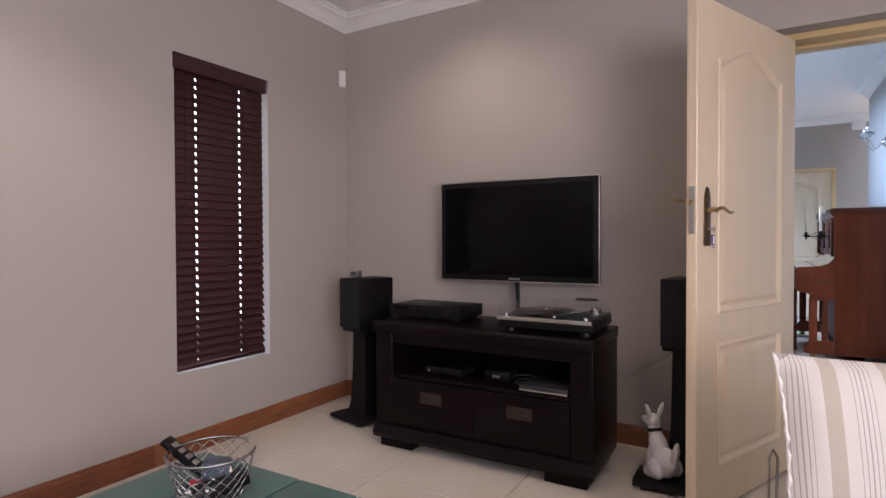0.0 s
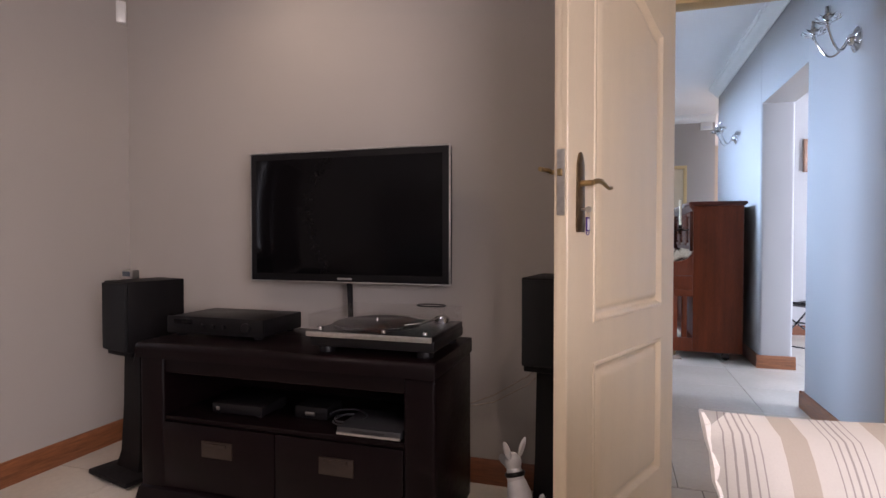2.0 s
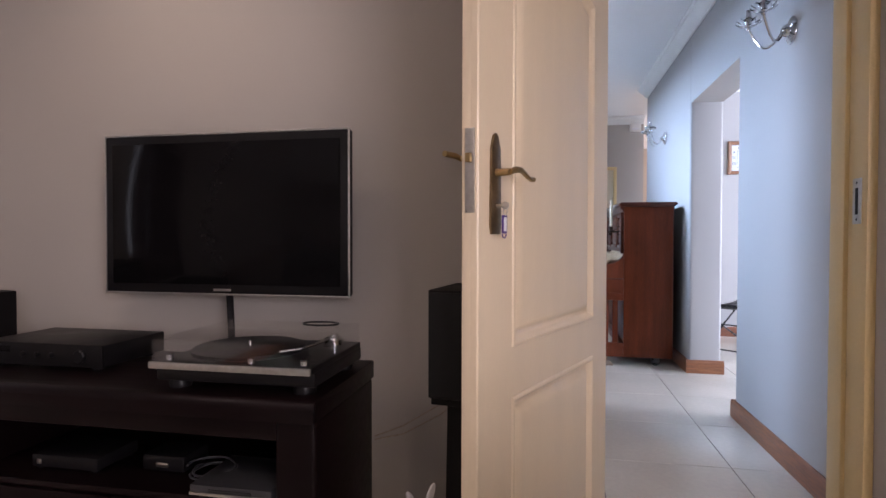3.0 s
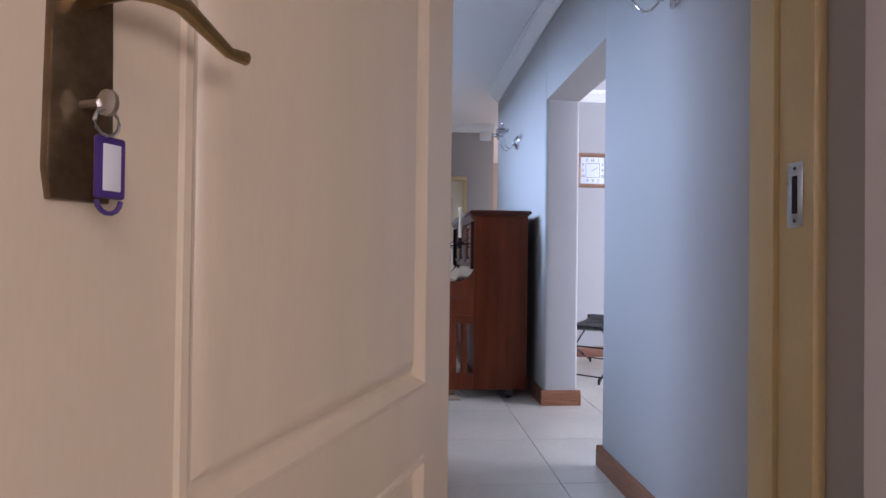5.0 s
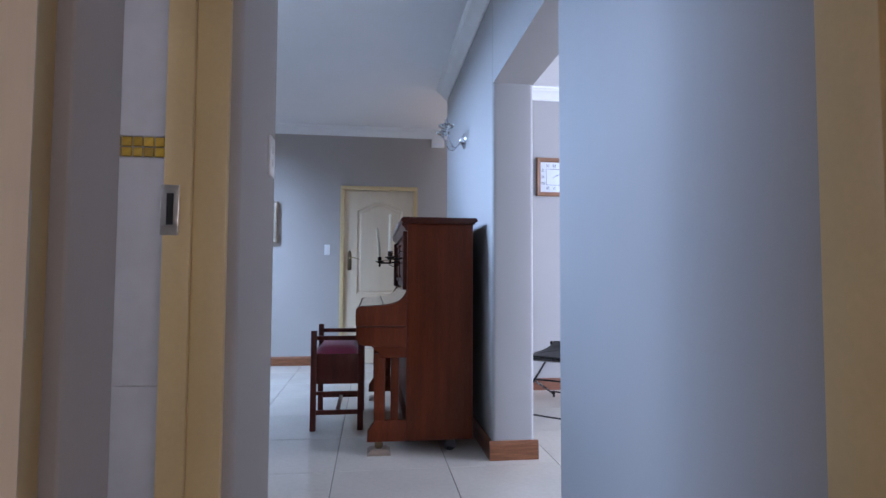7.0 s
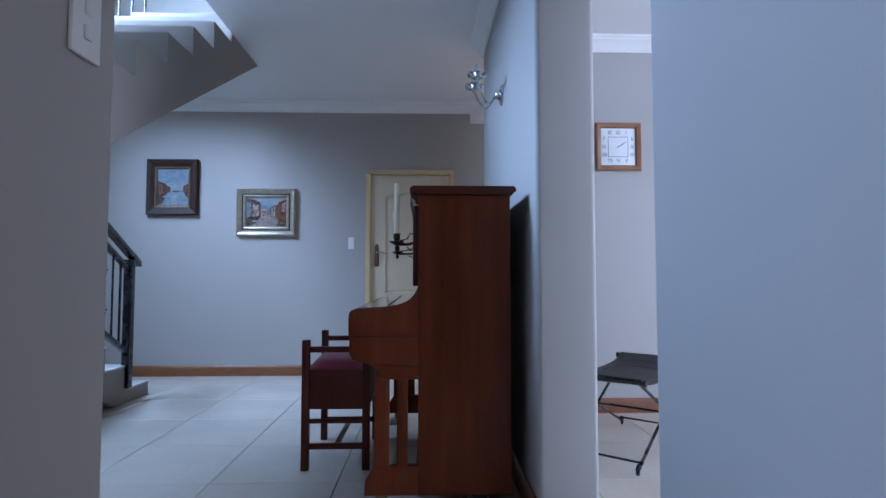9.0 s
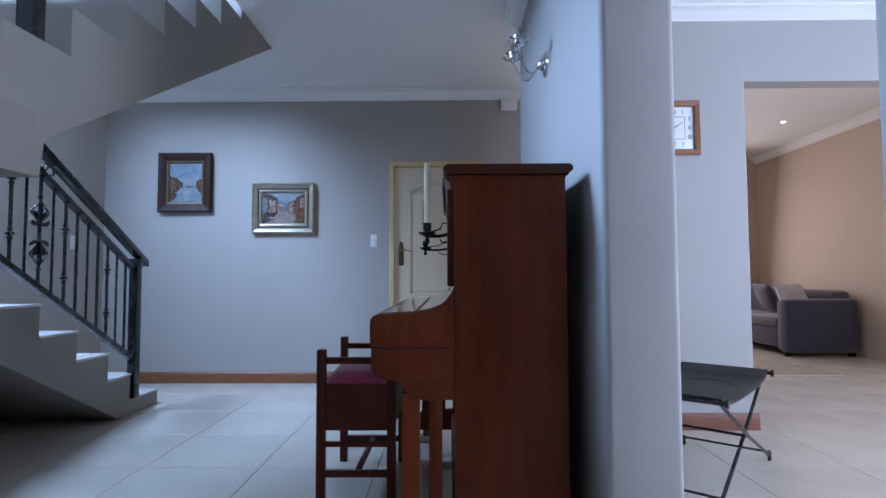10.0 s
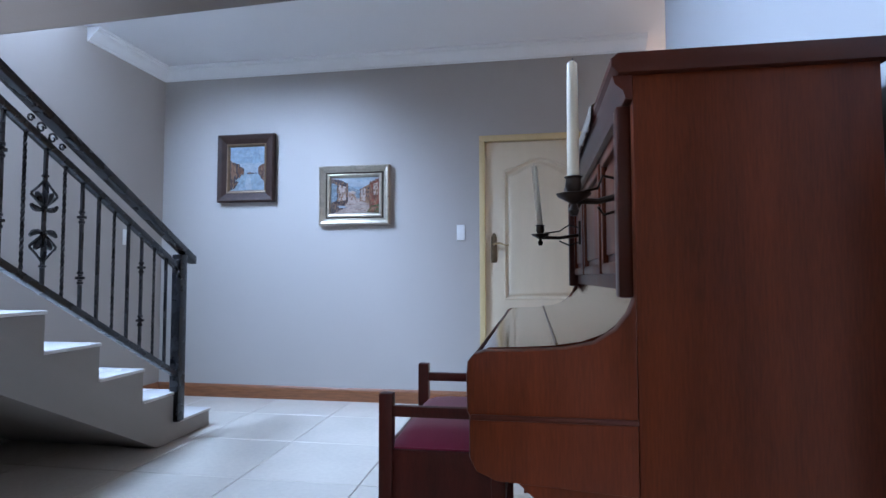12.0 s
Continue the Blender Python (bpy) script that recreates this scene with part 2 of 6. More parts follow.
M_CLOCKFRAME = mat("oak_clock_frame", (0.26, 0.12, 0.06), rough=0.35, vary=0.3, scale=8, fine=60, bump=0.05, coat=0.2)
M_CLOCKFACE = mat("white_clock_face", (0.72, 0.76, 0.80), rough=0.35, vary=0.03, bump=0)
M_INK = mat("dark_grey_print", (0.06, 0.08, 0.11), rough=0.5, vary=0.1, bump=0)
M_CURTAIN = mat("salmon_curtain", (0.50, 0.33, 0.24), rough=0.9, vary=0.1, scale=6, fine=200, bump=0.1)
M_CRYSTAL = glass("crystal_glass")
M_LID = glass("smoked_acrylic", clear=0.93)
M_PANE = glass("window_pane", clear=0.95)
M_LAMPGLOW = glow("downlight_glow", (1.0, 0.9, 0.78), 14)
M_SHADOWCLOTH = mat("dark_felt", (0.005, 0.005, 0.006), rough=0.95, vary=0.2, bump=0.1)


# ---- mesh helpers ----
def link(name, bm, material, parent=None, label="", smooth=False):
    me = bpy.data.meshes.new(name)
    bmesh.ops.recalc_face_normals(bm, faces=bm.faces)
    bm.to_mesh(me)
    bm.free()
    for m in material if isinstance(material, (list, tuple)) else [material]:
        me.materials.append(m)
    if smooth:
        me.shade_smooth()
        me.set_sharp_from_angle(angle=radians(38))
    ob = new(name, me)
    if parent:
        ob.parent = parent
    if label:
        ob["label"] = label
    return ob


def part(name, bm, material, parent, label="", smooth=True):
    return link(name, bm, material, parent, label, smooth)


def thing(name, at, label, category, group="", rz=0.0, kind=""):
    """An empty at the thing's base; its parts are built in its own coordinates."""
    ob = new(name)
    ob.empty_display_size = 0.05
    ob.matrix_world = pose(*at, 0, 0, rz)
    return tagged(ob, label, category, group, kind)


def structure(ob, label="", category=""):
    return tagged(ob, label, category, "", "structure")


def cube(bm, lo, hi, bevel=0.0, seg=2, mi=0, rot=None):
    """A box from corner to corner, its edges rounded."""
    c = [(a + b) / 2 for a, b in zip(lo, hi)]
    s = [abs(b - a) for a, b in zip(lo, hi)]
    r = bmesh.ops.create_cube(bm, size=1.0)
    vs = r["verts"]
    for v in vs:
        v.co = Vector((v.co.x * s[0], v.co.y * s[1], v.co.z * s[2]))
    fs = list({f for v in vs for f in v.link_faces})
    if bevel:
        es = list({e for v in vs for e in v.link_edges})
        r = bmesh.ops.bevel(bm, geom=es, offset=min(bevel, min(s) * 0.45), segments=seg, profile=0.5, affect="EDGES")
        fs = list(set(r["faces"]) | {f for f in fs if f.is_valid})
        vs = list({v for f in fs for v in f.verts})
    m = Matrix.Translation(c) @ (rot.to_4x4() if rot else Matrix())
    for v in vs:
        v.co = m @ v.co
    for f in fs:
        f.material_index = mi
    return vs


def boxed(*boxes, bevel=0.004, seg=2):
    bm = bmesh.new()
    for lo, hi in boxes:
        cube(bm, lo, hi, bevel, seg)
    return bm


def prism(bm, pts, axis, a, b, bevel=0.0, seg=2, mi=0):
    """An outline in the two other axes, pushed along the axis from a to b."""
    def at(p, w):
        q = list(p)
        q.insert("xyz".index(axis), w)
        return q
    lo = [bm.verts.new(at(p, a)) for p in pts]
    hi = [bm.verts.new(at(p, b)) for p in pts]
    fs = [bm.faces.new(lo), bm.faces.new(hi)]
    n = len(pts)
    for i in range(n):
        fs.append(bm.faces.new((lo[i], lo[(i + 1) % n], hi[(i + 1) % n], hi[i])))
    for f in fs:
        f.material_index = mi
    bmesh.ops.recalc_face_normals(bm, faces=fs)
    if bevel:
        es = list(set(fs[0].edges) | set(fs[1].edges))
        bmesh.ops.bevel(bm, geom=es, offset=bevel, segments=seg, profile=0.5, affect="EDGES")


def lathe(bm, profile, center=(0, 0, 0), seg=20, rot=None, mi=0):
    """Turns a list of (radius, height) about an upright axis."""
    m = Matrix.Translation(center) @ (rot.to_4x4() if rot else Matrix())
    rings = []
    for r, h in profile:
        rings.append([bm.verts.new(m @ Vector((max(r, 1e-4) * math.cos(2 * math.pi * i / seg), max(r, 1e-4) * math.sin(2 * math.pi * i / seg), h))) for i in range(seg)])
    for a, b in zip(rings, rings[1:]):
        for i in range(seg):
            f = bm.faces.new((a[i], a[(i + 1) % seg], b[(i + 1) % seg], b[i]))
            f.material_index = mi
    for ring in (rings[0], rings[-1]):
        bm.faces.new(ring).material_index = mi


def tube(bm, pts, r, seg=8, closed=False, mi=0):
    """A round bar along points."""
    pts = [Vector(p) for p in pts]
    rings = []
    n = len(pts)
    for i, p in enumerate(pts):
        a = pts[i - 1] if i or closed else p
        b = pts[(i + 1) % n] if i < n - 1 or closed else p
        d = (b - a).normalized()
        side = d.cross(Vector((0, 0, 1)))
        if side.length < 1e-3:
            side = d.cross(Vector((0, 1, 0)))
        side.normalize()
        up = side.cross(d)
        rr = r[i] if isinstance(r, (list, tuple)) else r
        rings.append([bm.verts.new(p + rr * (side * math.cos(2 * math.pi * k / seg) + up * math.sin(2 * math.pi * k / seg))) for k in range(seg)])
    for i in range(n if closed else n - 1):
        a, b = rings[i], rings[(i + 1) % n]
        for k in range(seg):
            bm.faces.new((a[k], a[(k + 1) % seg], b[(k + 1) % seg], b[k])).material_index = mi
    if not closed:
        bm.faces.new(rings[0]).material_index = mi
        bm.faces.new(rings[-1]).material_index = mi


def sweep(bm, outline, a, b, side):
    """Pushes a moulding's outline, (out from the wall, up) pairs, along a straight line from a to b."""
    a, b, side = Vector(a), Vector(b), Vector(side)
    rings = [[bm.verts.new(p + side * o + Vector((0, 0, u))) for o, u in outline] for p in (a, b)]
    n = len(outline)
    for i in range(n):
        bm.faces.new((rings[0][i], rings[0][(i + 1) % n], rings[1][(i + 1) % n], rings[1][i]))
    for r in rings:
        bm.faces.new(r)


def cushion(bm, w, d, h, n=12, puff=1.0, pinch=0.06):
    """A stuffed cushion, w by d by h, flat on the ground, with pulled-in sides and pointed corners."""
    grid = {}
    for s in (1, -1):
        for i in range(n + 1):
            for j in range(n + 1):
                u, v = 2 * i / n - 1, 2 * j / n - 1
                edge = max(0.0, (1 - u * u) * (1 - v * v)) ** 0.36
                x = w / 2 * u * (1 - pinch * (1 - v * v))
                y = d / 2 * v * (1 - pinch * (1 - u * u))
                z = s * h / 2 * edge * puff + 0.004 * noise.noise((x * 9, y * 9, s * 3))
                if (i in (0, n) or j in (0, n)) and s == -1:
                    grid[s, i, j] = grid[1, i, j]
                else:
                    grid[s, i, j] = bm.verts.new((x, y, z))
        for i in range(n):
            for j in range(n):
                bm.faces.new((grid[s, i, j], grid[s, i + 1, j], grid[s, i + 1, j + 1], grid[s, i, j + 1]))


def arc(cx, cz, r, a0, a1, n=8):
    return [(cx + r * math.cos(radians(a0 + (a1 - a0) * i / n)), cz + r * math.sin(radians(a0 + (a1 - a0) * i / n))) for i in range(n + 1)]


CORNICE = [(0, 0), (0.012, 0), (0.016, 0.012), (0.03, 0.02), (0.045, 0.042), (0.062, 0.058), (0.085, 0.066), (0.088, 0.08), (0.1, 0.085), (0.1, 0.1), (0, 0.1)]
SKIRT = [(0, 0), (0.018, 0), (0.018, 0.075), (0.015, 0.088), (0.01, 0.098), (0.006, 0.105), (0, 0.105)]

# ---- structure ----
DEN_X0, DEN_X1, DEN_Y0, DEN_Y1 = -1.94, 2.6, -1.2, 4.82   # the television room
CEIL_A, CEIL_B = 2.665, 2.76                               # ceilings of the den and the hall
PASS_L, PASS_R = 0.63, 1.662                               # the passage's walls
HALL_X0, HALL_Y1 = -2.1, 10.94


def wall(name, lo, hi, label, material=None, bevel=0.0):
    bm = bmesh.new()
    cube(bm, lo, hi, bevel, 6)
    return structure(link(name, bm, material or M_WALL, smooth=bool(bevel)), label, "wall")


def wall_of(name, boxes, label, material=None):
    bm = bmesh.new()
    for lo, hi in boxes:
        cube(bm, lo, hi)
    return structure(link(name, bm, material or M_WALL), label, "wall")


# window in the den's side wall; outer opening widened so backdrop glow replaces a sunlit reveal
WY0, WY1, WZ0, WZ1 = 3.496, 4.106, 0.421, 2.06
wall_of("wall_den_side", [((-2.13, DEN_Y0 - 0.25, -0.05), (DEN_X0, WY0, 2.95)), ((-2.13, WY1, -0.05), (DEN_X0, 5.13, 2.95)),
                          ((-2.13, WY0, -0.05), (DEN_X0, WY1, WZ0)), ((-2.13, WY0, WZ1), (DEN_X0, WY1, 2.95)),
                          ((-2.27, DEN_Y0 - 0.25, -0.05), (-2.13, WY0 - 0.1, 2.95)), ((-2.27, WY1 + 0.4, -0.05), (-2.13, 5.13, 2.95)),
                          ((-2.27, WY0 - 0.1, -0.05), (-2.13, WY1 + 0.4, WZ0 - 0.06)), ((-2.27, WY0 - 0.1, WZ1 + 0.06), (-2.13, WY1 + 0.4, 2.95))], "greige plastered wall with a narrow window opening")
DOOR_L, DOOR_R, DOOR_H = 0.685, 1.588, 2.06
wall_of("wall_den_end", [((DEN_X0, DEN_Y1, -0.05), (DOOR_L - 0.03, 5.13, 2.95)), ((DOOR_R + 0.03, DEN_Y1, -0.05), (DEN_X1 + 0.25, 5.13, 2.95)),
                         ((DOOR_L - 0.03, DEN_Y1, DOOR_H + 0.03), (DOOR_R + 0.03, 5.13, 2.95))], "greige plastered wall behind the television")
# unseen wall; its opening is added for the den's fill lamp
wall_of("wall_den_far_side", [((DEN_X1, DEN_Y0 - 0.25, -0.05), (DEN_X1 + 0.25, -0.2, 2.95)), ((DEN_X1, 2.0, -0.05), (DEN_X1 + 0.25, DEN_Y1, 2.95)), ((DEN_X1, -0.2, -0.05), (DEN_X1 + 0.25, 2.0, 0.8)), ((DEN_X1, -0.2, 2.2), (DEN_X1 + 0.25, 2.0, 2.95))], "greige plastered wall, out of view, with an added wide opening for fill light")
wall("wall_den_back", (DEN_X0, DEN_Y0 - 0.25, -0.05), (DEN_X1, DEN_Y0, 2.95), "plain greige plastered wall")
# passage, bathroom door opening on one side, archway on the other
BY0, BY1, BH = 5.18, 5.86, 2.06
wall_of("wall_passage_side", [((PASS_L - 0.13, 5.13, -0.05), (PASS_L, BY0 - 0.02, 2.95)), ((PASS_L - 0.13, BY0 - 0.02, BH + 0.02), (PASS_L, BY1 + 0.02, 2.95))], "short greige passage wall over a doorway")
wall("wall_passage_end", (PASS_L - 0.13, BY1 + 0.02, -0.05), (PASS_L + 0.03, 6.365, 2.95), "greige passage wall end with rounded corner", bevel=0.018)
wall("wall_arch_near", (PASS_R, 5.13, -0.05), (PASS_R + 0.258, 6.428, 2.95), "pale grey plastered wall with rounded end", M_WALL2, bevel=0.03)
wall("wall_arch_far", (PASS_R, 7.535, -0.05), (PASS_R + 0.242, 9.50, 2.95), "pale grey plastered wall behind the piano", M_WALL2, bevel=0.022)
wall("wall_arch_lintel", (PASS_R + 0.004, 6.37, 2.14), (PASS_R + 0.241, 7.62, 2.95), "pale grey lintel over the archway", M_WALL2)
# hall
FD0, FD1, FDH = 0.655, 1.46, 2.03
wall_of("wall_hall_far", [((HALL_X0 - 0.25, HALL_Y1, -0.05), (FD0 - 0.045, HALL_Y1 + 0.2, 5.6)), ((FD1 + 0.045, HALL_Y1, -0.05), (1.86, HALL_Y1 + 0.2, 2.95)),
                          ((FD0 - 0.045, HALL_Y1, FDH + 0.045), (FD1 + 0.045, HALL_Y1 + 0.2, 2.95)), ((FD0 - 0.045, HALL_Y1, 2.95), (2.2, HALL_Y1 + 0.2, 5.6))], "greige plastered hall wall", M_WALL)
SW = (8.0, 9.6, 2.9, 4.0)
wall_of("wall_stair_side", [((HALL_X0 - 0.25, 5.13, -0.05), (HALL_X0, HALL_Y1, SW[2])), ((HALL_X0 - 0.25, 5.13, SW[3]), (HALL_X0, HALL_Y1, 5.6)),
                            ((HALL_X0 - 0.25, 5.13, SW[2]), (HALL_X0, SW[0], SW[3])), ((HALL_X0 - 0.25, SW[1], SW[2]), (HALL_X0, HALL_Y1, SW[3]))], "tall greige stairwell wall with a window upstairs")
wall("wall_hall_near", (HALL_X0, 6.16, -0.05), (PASS_L - 0.13, 6.34, 5.6), "greige plastered hall wall")
wall("wall_upper_near", (PASS_L - 0.13, 6.16, 3.0), (2.2, 6.34, 5.6), "greige plastered upstairs wall")
wall("wall_upper_side", (2.2, 6.16, 3.0), (2.4, HALL_Y1 + 0.2, 5.6), "greige plastered upstairs wall")
# bathroom behind the passage
wall("wall_bath_far", (-1.3, 6.02, -0.05), (PASS_L - 0.13, 6.16, 2.95), "bathroom wall under white tiles", M_BGROUT)
wall("wall_bath_side", (-1.45, 5.13, -0.05), (-1.3, 6.16, 2.95), "bathroom side wall")
# dining room and lounge
wall("wall_clock", (PASS_R + 0.24, 9.36, -0.05), (3.12, 9.50, 2.95), "pale grey wall that carries the clock", M_WALL2, bevel=0.012)
wall("wall_clock_lintel", (3.11, 9.362, 2.255), (5.3, 9.498, 2.95), "pale grey lintel over the lounge opening", M_WALL2)
wall("wall_clock_end", (5.3, 9.36, -0.05), (6.2, 9.50, 2.95), "pale grey wall", M_WALL2)
wall_of("wall_dining_near", [((PASS_R + 0.24, 5.0, -0.05), (6.2, 5.24, 2.95))], "pale grey dining wall", M_WALL2)
wall_of("wall_dining_side", [((6.2, 5.0, -0.05), (6.4, 5.45, 2.95)), ((6.2, 6.85, -0.05), (6.4, 9.5, 2.95)), ((6.2, 5.45, -0.05), (6.4, 6.85, 0.6)), ((6.2, 5.45, 2.4), (6.4, 6.85, 2.95))], "pale grey wall with a window", M_WALL2)
# the opening in this side wall is added to hold the fill lamp
wall_of("wall_lounge_side", [((6.2, 9.5, -0.05), (6.4, 9.7, 2.95)), ((6.2, 11.0, -0.05), (6.4, 15.0, 2.95)), ((6.2, 9.7, -0.05), (6.4, 11.0, 0.6)), ((6.2, 9.7, 2.4), (6.4, 11.0, 2.95))], "beige plastered lounge wall with an added opening for fill light", M_BEIGE)
wall_of("wall_lounge_far", [((1.66, 14.75, -0.05), (2.9, 14.95, 2.95)), ((5.5, 14.75, -0.05), (6.2, 14.95, 2.95)), ((2.9, 14.75, -0.05), (5.5, 14.95, 0.7)), ((2.9, 14.75, 2.4), (5.5, 14.95, 2.95))], "beige lounge wall with a wide window", M_BEIGE)
wall("wall_lounge_near_side", (1.66, HALL_Y1 + 0.2, -0.05), (1.86, 14.75, 2.95), "beige plastered lounge wall", M_BEIGE)

# floor bed under the tiles
bm = boxed(((-2.4, -1.5, -0.2), (6.5, 15.0, -0.006)), bevel=0)
floor = structure(link("floor", bm, M_GROUT), "cream porcelain floor tiles with dark joints", "floor")


def ceiling(name, boxes, label):
    return structure(link(name, boxed(*boxes, bevel=0), M_CEIL), label, "ceiling")


ceiling("ceiling_den", [((DEN_X0, DEN_Y0, CEIL_A), (DEN_X1, DEN_Y1, CEIL_A + 0.2))], "flat white plasterboard ceiling")
VX, VY0, VY1 = -0.2, 6.34, 9.98   # stairwell opening in the slab
ceiling("ceiling_hall", [((VX, 5.13, CEIL_B), (PASS_R + 0.3, VY1, 3.06)), ((HALL_X0, VY1, CEIL_B), (PASS_R + 0.3, HALL_Y1, 3.06)), ((-1.45, 5.13, CEIL_B), (VX, VY0, 3.06))], "flat white hall ceiling cut away over the stairs")
ceiling("ceiling_dining", [((PASS_R + 0.24, 5.13, CEIL_B), (6.2, 9.43, CEIL_B + 0.2))], "flat white dining ceiling")
ceiling("ceiling_lounge", [((PASS_R + 0.18, 9.43, CEIL_B + 0.15), (6.2, 14.9, CEIL_B + 0.3))], "flat white lounge ceiling")
ceiling("ceiling_upstairs", [((HALL_X0 - 0.25, 6.16, 5.4), (2.4, HALL_Y1 + 0.2, 5.6))], "flat white ceiling high over the stairwell")


def run(name, outline, segs, material, label, category):
    for a, b, side in segs:
        bm = bmesh.new()
        sweep(bm, outline, a, b, side)
        structure(link(name, bm, material, smooth=True), label, category)


za, zb = CEIL_A - 0.1, CEIL_B - 0.1
run("cornice", CORNICE, [((DEN_X0, DEN_Y0, za), (DEN_X0, DEN_Y1, za), (1, 0, 0)), ((DEN_X0, DEN_Y1, za), (DEN_X1, DEN_Y1, za), (0, -1, 0)),
                         ((PASS_R, 5.13, zb), (PASS_R, 9.5, zb), (-1, 0, 0)), ((HALL_X0, HALL_Y1, zb), (1.86, HALL_Y1, zb), (0, -1, 0)),
                         ((HALL_X0, VY1 + 0.11, zb), (HALL_X0, HALL_Y1, zb), (1, 0, 0)), ((PASS_R + 0.24, 9.36, zb), (6.2, 9.36, zb), (0, -1, 0)),
                         ((6.2, 9.5, zb + 0.15), (6.2, 14.8, zb + 0.15), (-1, 0, 0)), ((PASS_L + 0.03, 5.13, zb), (PASS_L + 0.03, 6.36, zb), (1, 0, 0))], M_CORNICE, "white moulded plaster cornice", "cornice")
# the den's side board is darker up to y 3.36 than beyond it
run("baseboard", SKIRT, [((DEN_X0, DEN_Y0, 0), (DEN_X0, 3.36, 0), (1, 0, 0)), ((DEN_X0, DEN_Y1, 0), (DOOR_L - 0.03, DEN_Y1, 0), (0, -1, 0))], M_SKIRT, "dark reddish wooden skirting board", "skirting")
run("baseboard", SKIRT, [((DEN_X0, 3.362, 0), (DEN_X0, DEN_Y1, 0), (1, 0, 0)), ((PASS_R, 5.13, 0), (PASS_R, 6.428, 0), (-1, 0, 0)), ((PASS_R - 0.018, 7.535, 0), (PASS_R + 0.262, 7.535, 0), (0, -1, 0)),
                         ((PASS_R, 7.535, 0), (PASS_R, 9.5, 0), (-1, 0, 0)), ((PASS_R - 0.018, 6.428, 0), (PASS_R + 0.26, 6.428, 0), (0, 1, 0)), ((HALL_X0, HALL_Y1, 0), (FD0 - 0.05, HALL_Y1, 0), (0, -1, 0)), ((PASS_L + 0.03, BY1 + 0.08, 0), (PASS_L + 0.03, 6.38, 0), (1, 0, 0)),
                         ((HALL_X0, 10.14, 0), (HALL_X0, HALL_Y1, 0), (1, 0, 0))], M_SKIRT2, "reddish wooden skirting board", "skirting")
run("baseboard", SKIRT, [((PASS_R + 0.24, 9.36, 0), (3.14, 9.36, 0), (0, -1, 0))], M_SKIRT, "dark reddish wooden skirting board", "skirting")


# ---- doors and frames ----
def jambs(name, label, lo, hi, h, axis, a, b, face=0.035, mat_=None):
    """A door frame: two jambs and a head with a rebate step, lining an opening from lo to hi along the other axis."""
    root = structure(new(name), label, "door frame")
    mid = a + (b - a) * 0.55
    def put(pname, l, r, z0, z1):
        bm = bmesh.new()
        for (p, q), grow in (((a, mid), 0.0), ((mid, b), 0.014)):
            if pname == "head":
                l0, r0, y0, y1 = l, r, z0 - grow, z1
            else:
                l0, r0, y0, y1 = (l, r + grow, z0, z1) if l < lo else (l - grow, r, z0, z1)
            if axis == "y":
                cube(bm, (l0, p, y0), (r0, q, y1), 0.004)
            else:
                cube(bm, (p, l0, y0), (q, r0, y1), 0.004)
        part(pname, bm, mat_ or M_FRAME, root)
    put("jamb", lo - face, lo, 0, h)
    put("jamb", hi, hi + face, 0, h)
    put("head", lo - face, hi + face, h, h + face)
    return root


den_frame = jambs("door_frame_1", "yellow-cream enamelled door frame", DOOR_L, DOOR_R, DOOR_H, "y", 4.924, 5.136)
bath_frame = jambs("door_frame_2", "yellow-cream enamelled bathroom door frame", BY0, BY1, BH, "x", PASS_L + 0.003, PASS_L - 0.138)
far_frame = jambs("door_frame_3", "yellow-cream enamelled door frame", FD0, FD1, FDH, "y", HALL_Y1 - 0.006, HALL_Y1 + 0.205, face=0.045)
# greige block that covers the left jamb's passage-side half
wall("wall_den_reveal", (DOOR_L - 0.034, 5.035, -0.02), (DOOR_L + 0.017, 5.138, DOOR_H - 0.016), "greige block over the inner half of the left jamb", bevel=0.004)
# strike plates, each with a dark block for its slot's shade
for sz in (1.133, 1.257):
    bm = bmesh.new()
    lathe(bm, [(0.0045, 0.0), (0.004, 0.0012), (0.001, 0.0014)], (DOOR_R - 0.0032, 4.981, sz), 10, Euler((0, radians(-90), 0)).to_matrix())
    part("screw", bm, M_GREY, den_frame)
bm = boxed(((DOOR_R - 0.003, 4.955, 1.118), (DOOR_R + 0.002, 5.008, 1.272)), bevel=0.002)
part("strike_plate", bm, M_STEEL, den_frame, "worn steel strike plate")
part("strike_slot", boxed(((DOOR_R - 0.004, 4.972, 1.15), (DOOR_R, 4.99, 1.24)), bevel=0.001), M_DARK, den_frame)
part("strike_plate", boxed(((0.488, BY1 - 0.0175, 1.115), (0.53, BY1 - 0.012, 1.235)), bevel=0.002), M_STEEL, bath_frame, "steel strike plate")
part("strike_slot", boxed(((0.502, BY1 - 0.0185, 1.14), (0.518, BY1 - 0.014, 1.215)), bevel=0.001), M_DARK, bath_frame)


def panel_ring(x0, x1, z0, z1, arch, w=0.03, n=12):
    """Outlines, outer and inner, of a moulding round a door panel whose top may rise in a soft arch."""
    def outline(d):
        pts = [(x0 + d, z0 + d), (x1 - d, z0 + d)]
        for i in range(n + 1):
            u = 1 - i / n
            s = 0.5 - 0.5 * math.cos(2 * math.pi * u)
            s = s ** 0.8
            pts.append((x0 + d + (x1 - x0 - 2 * d) * u, z1 - d + arch * s))
        return pts
    return outline


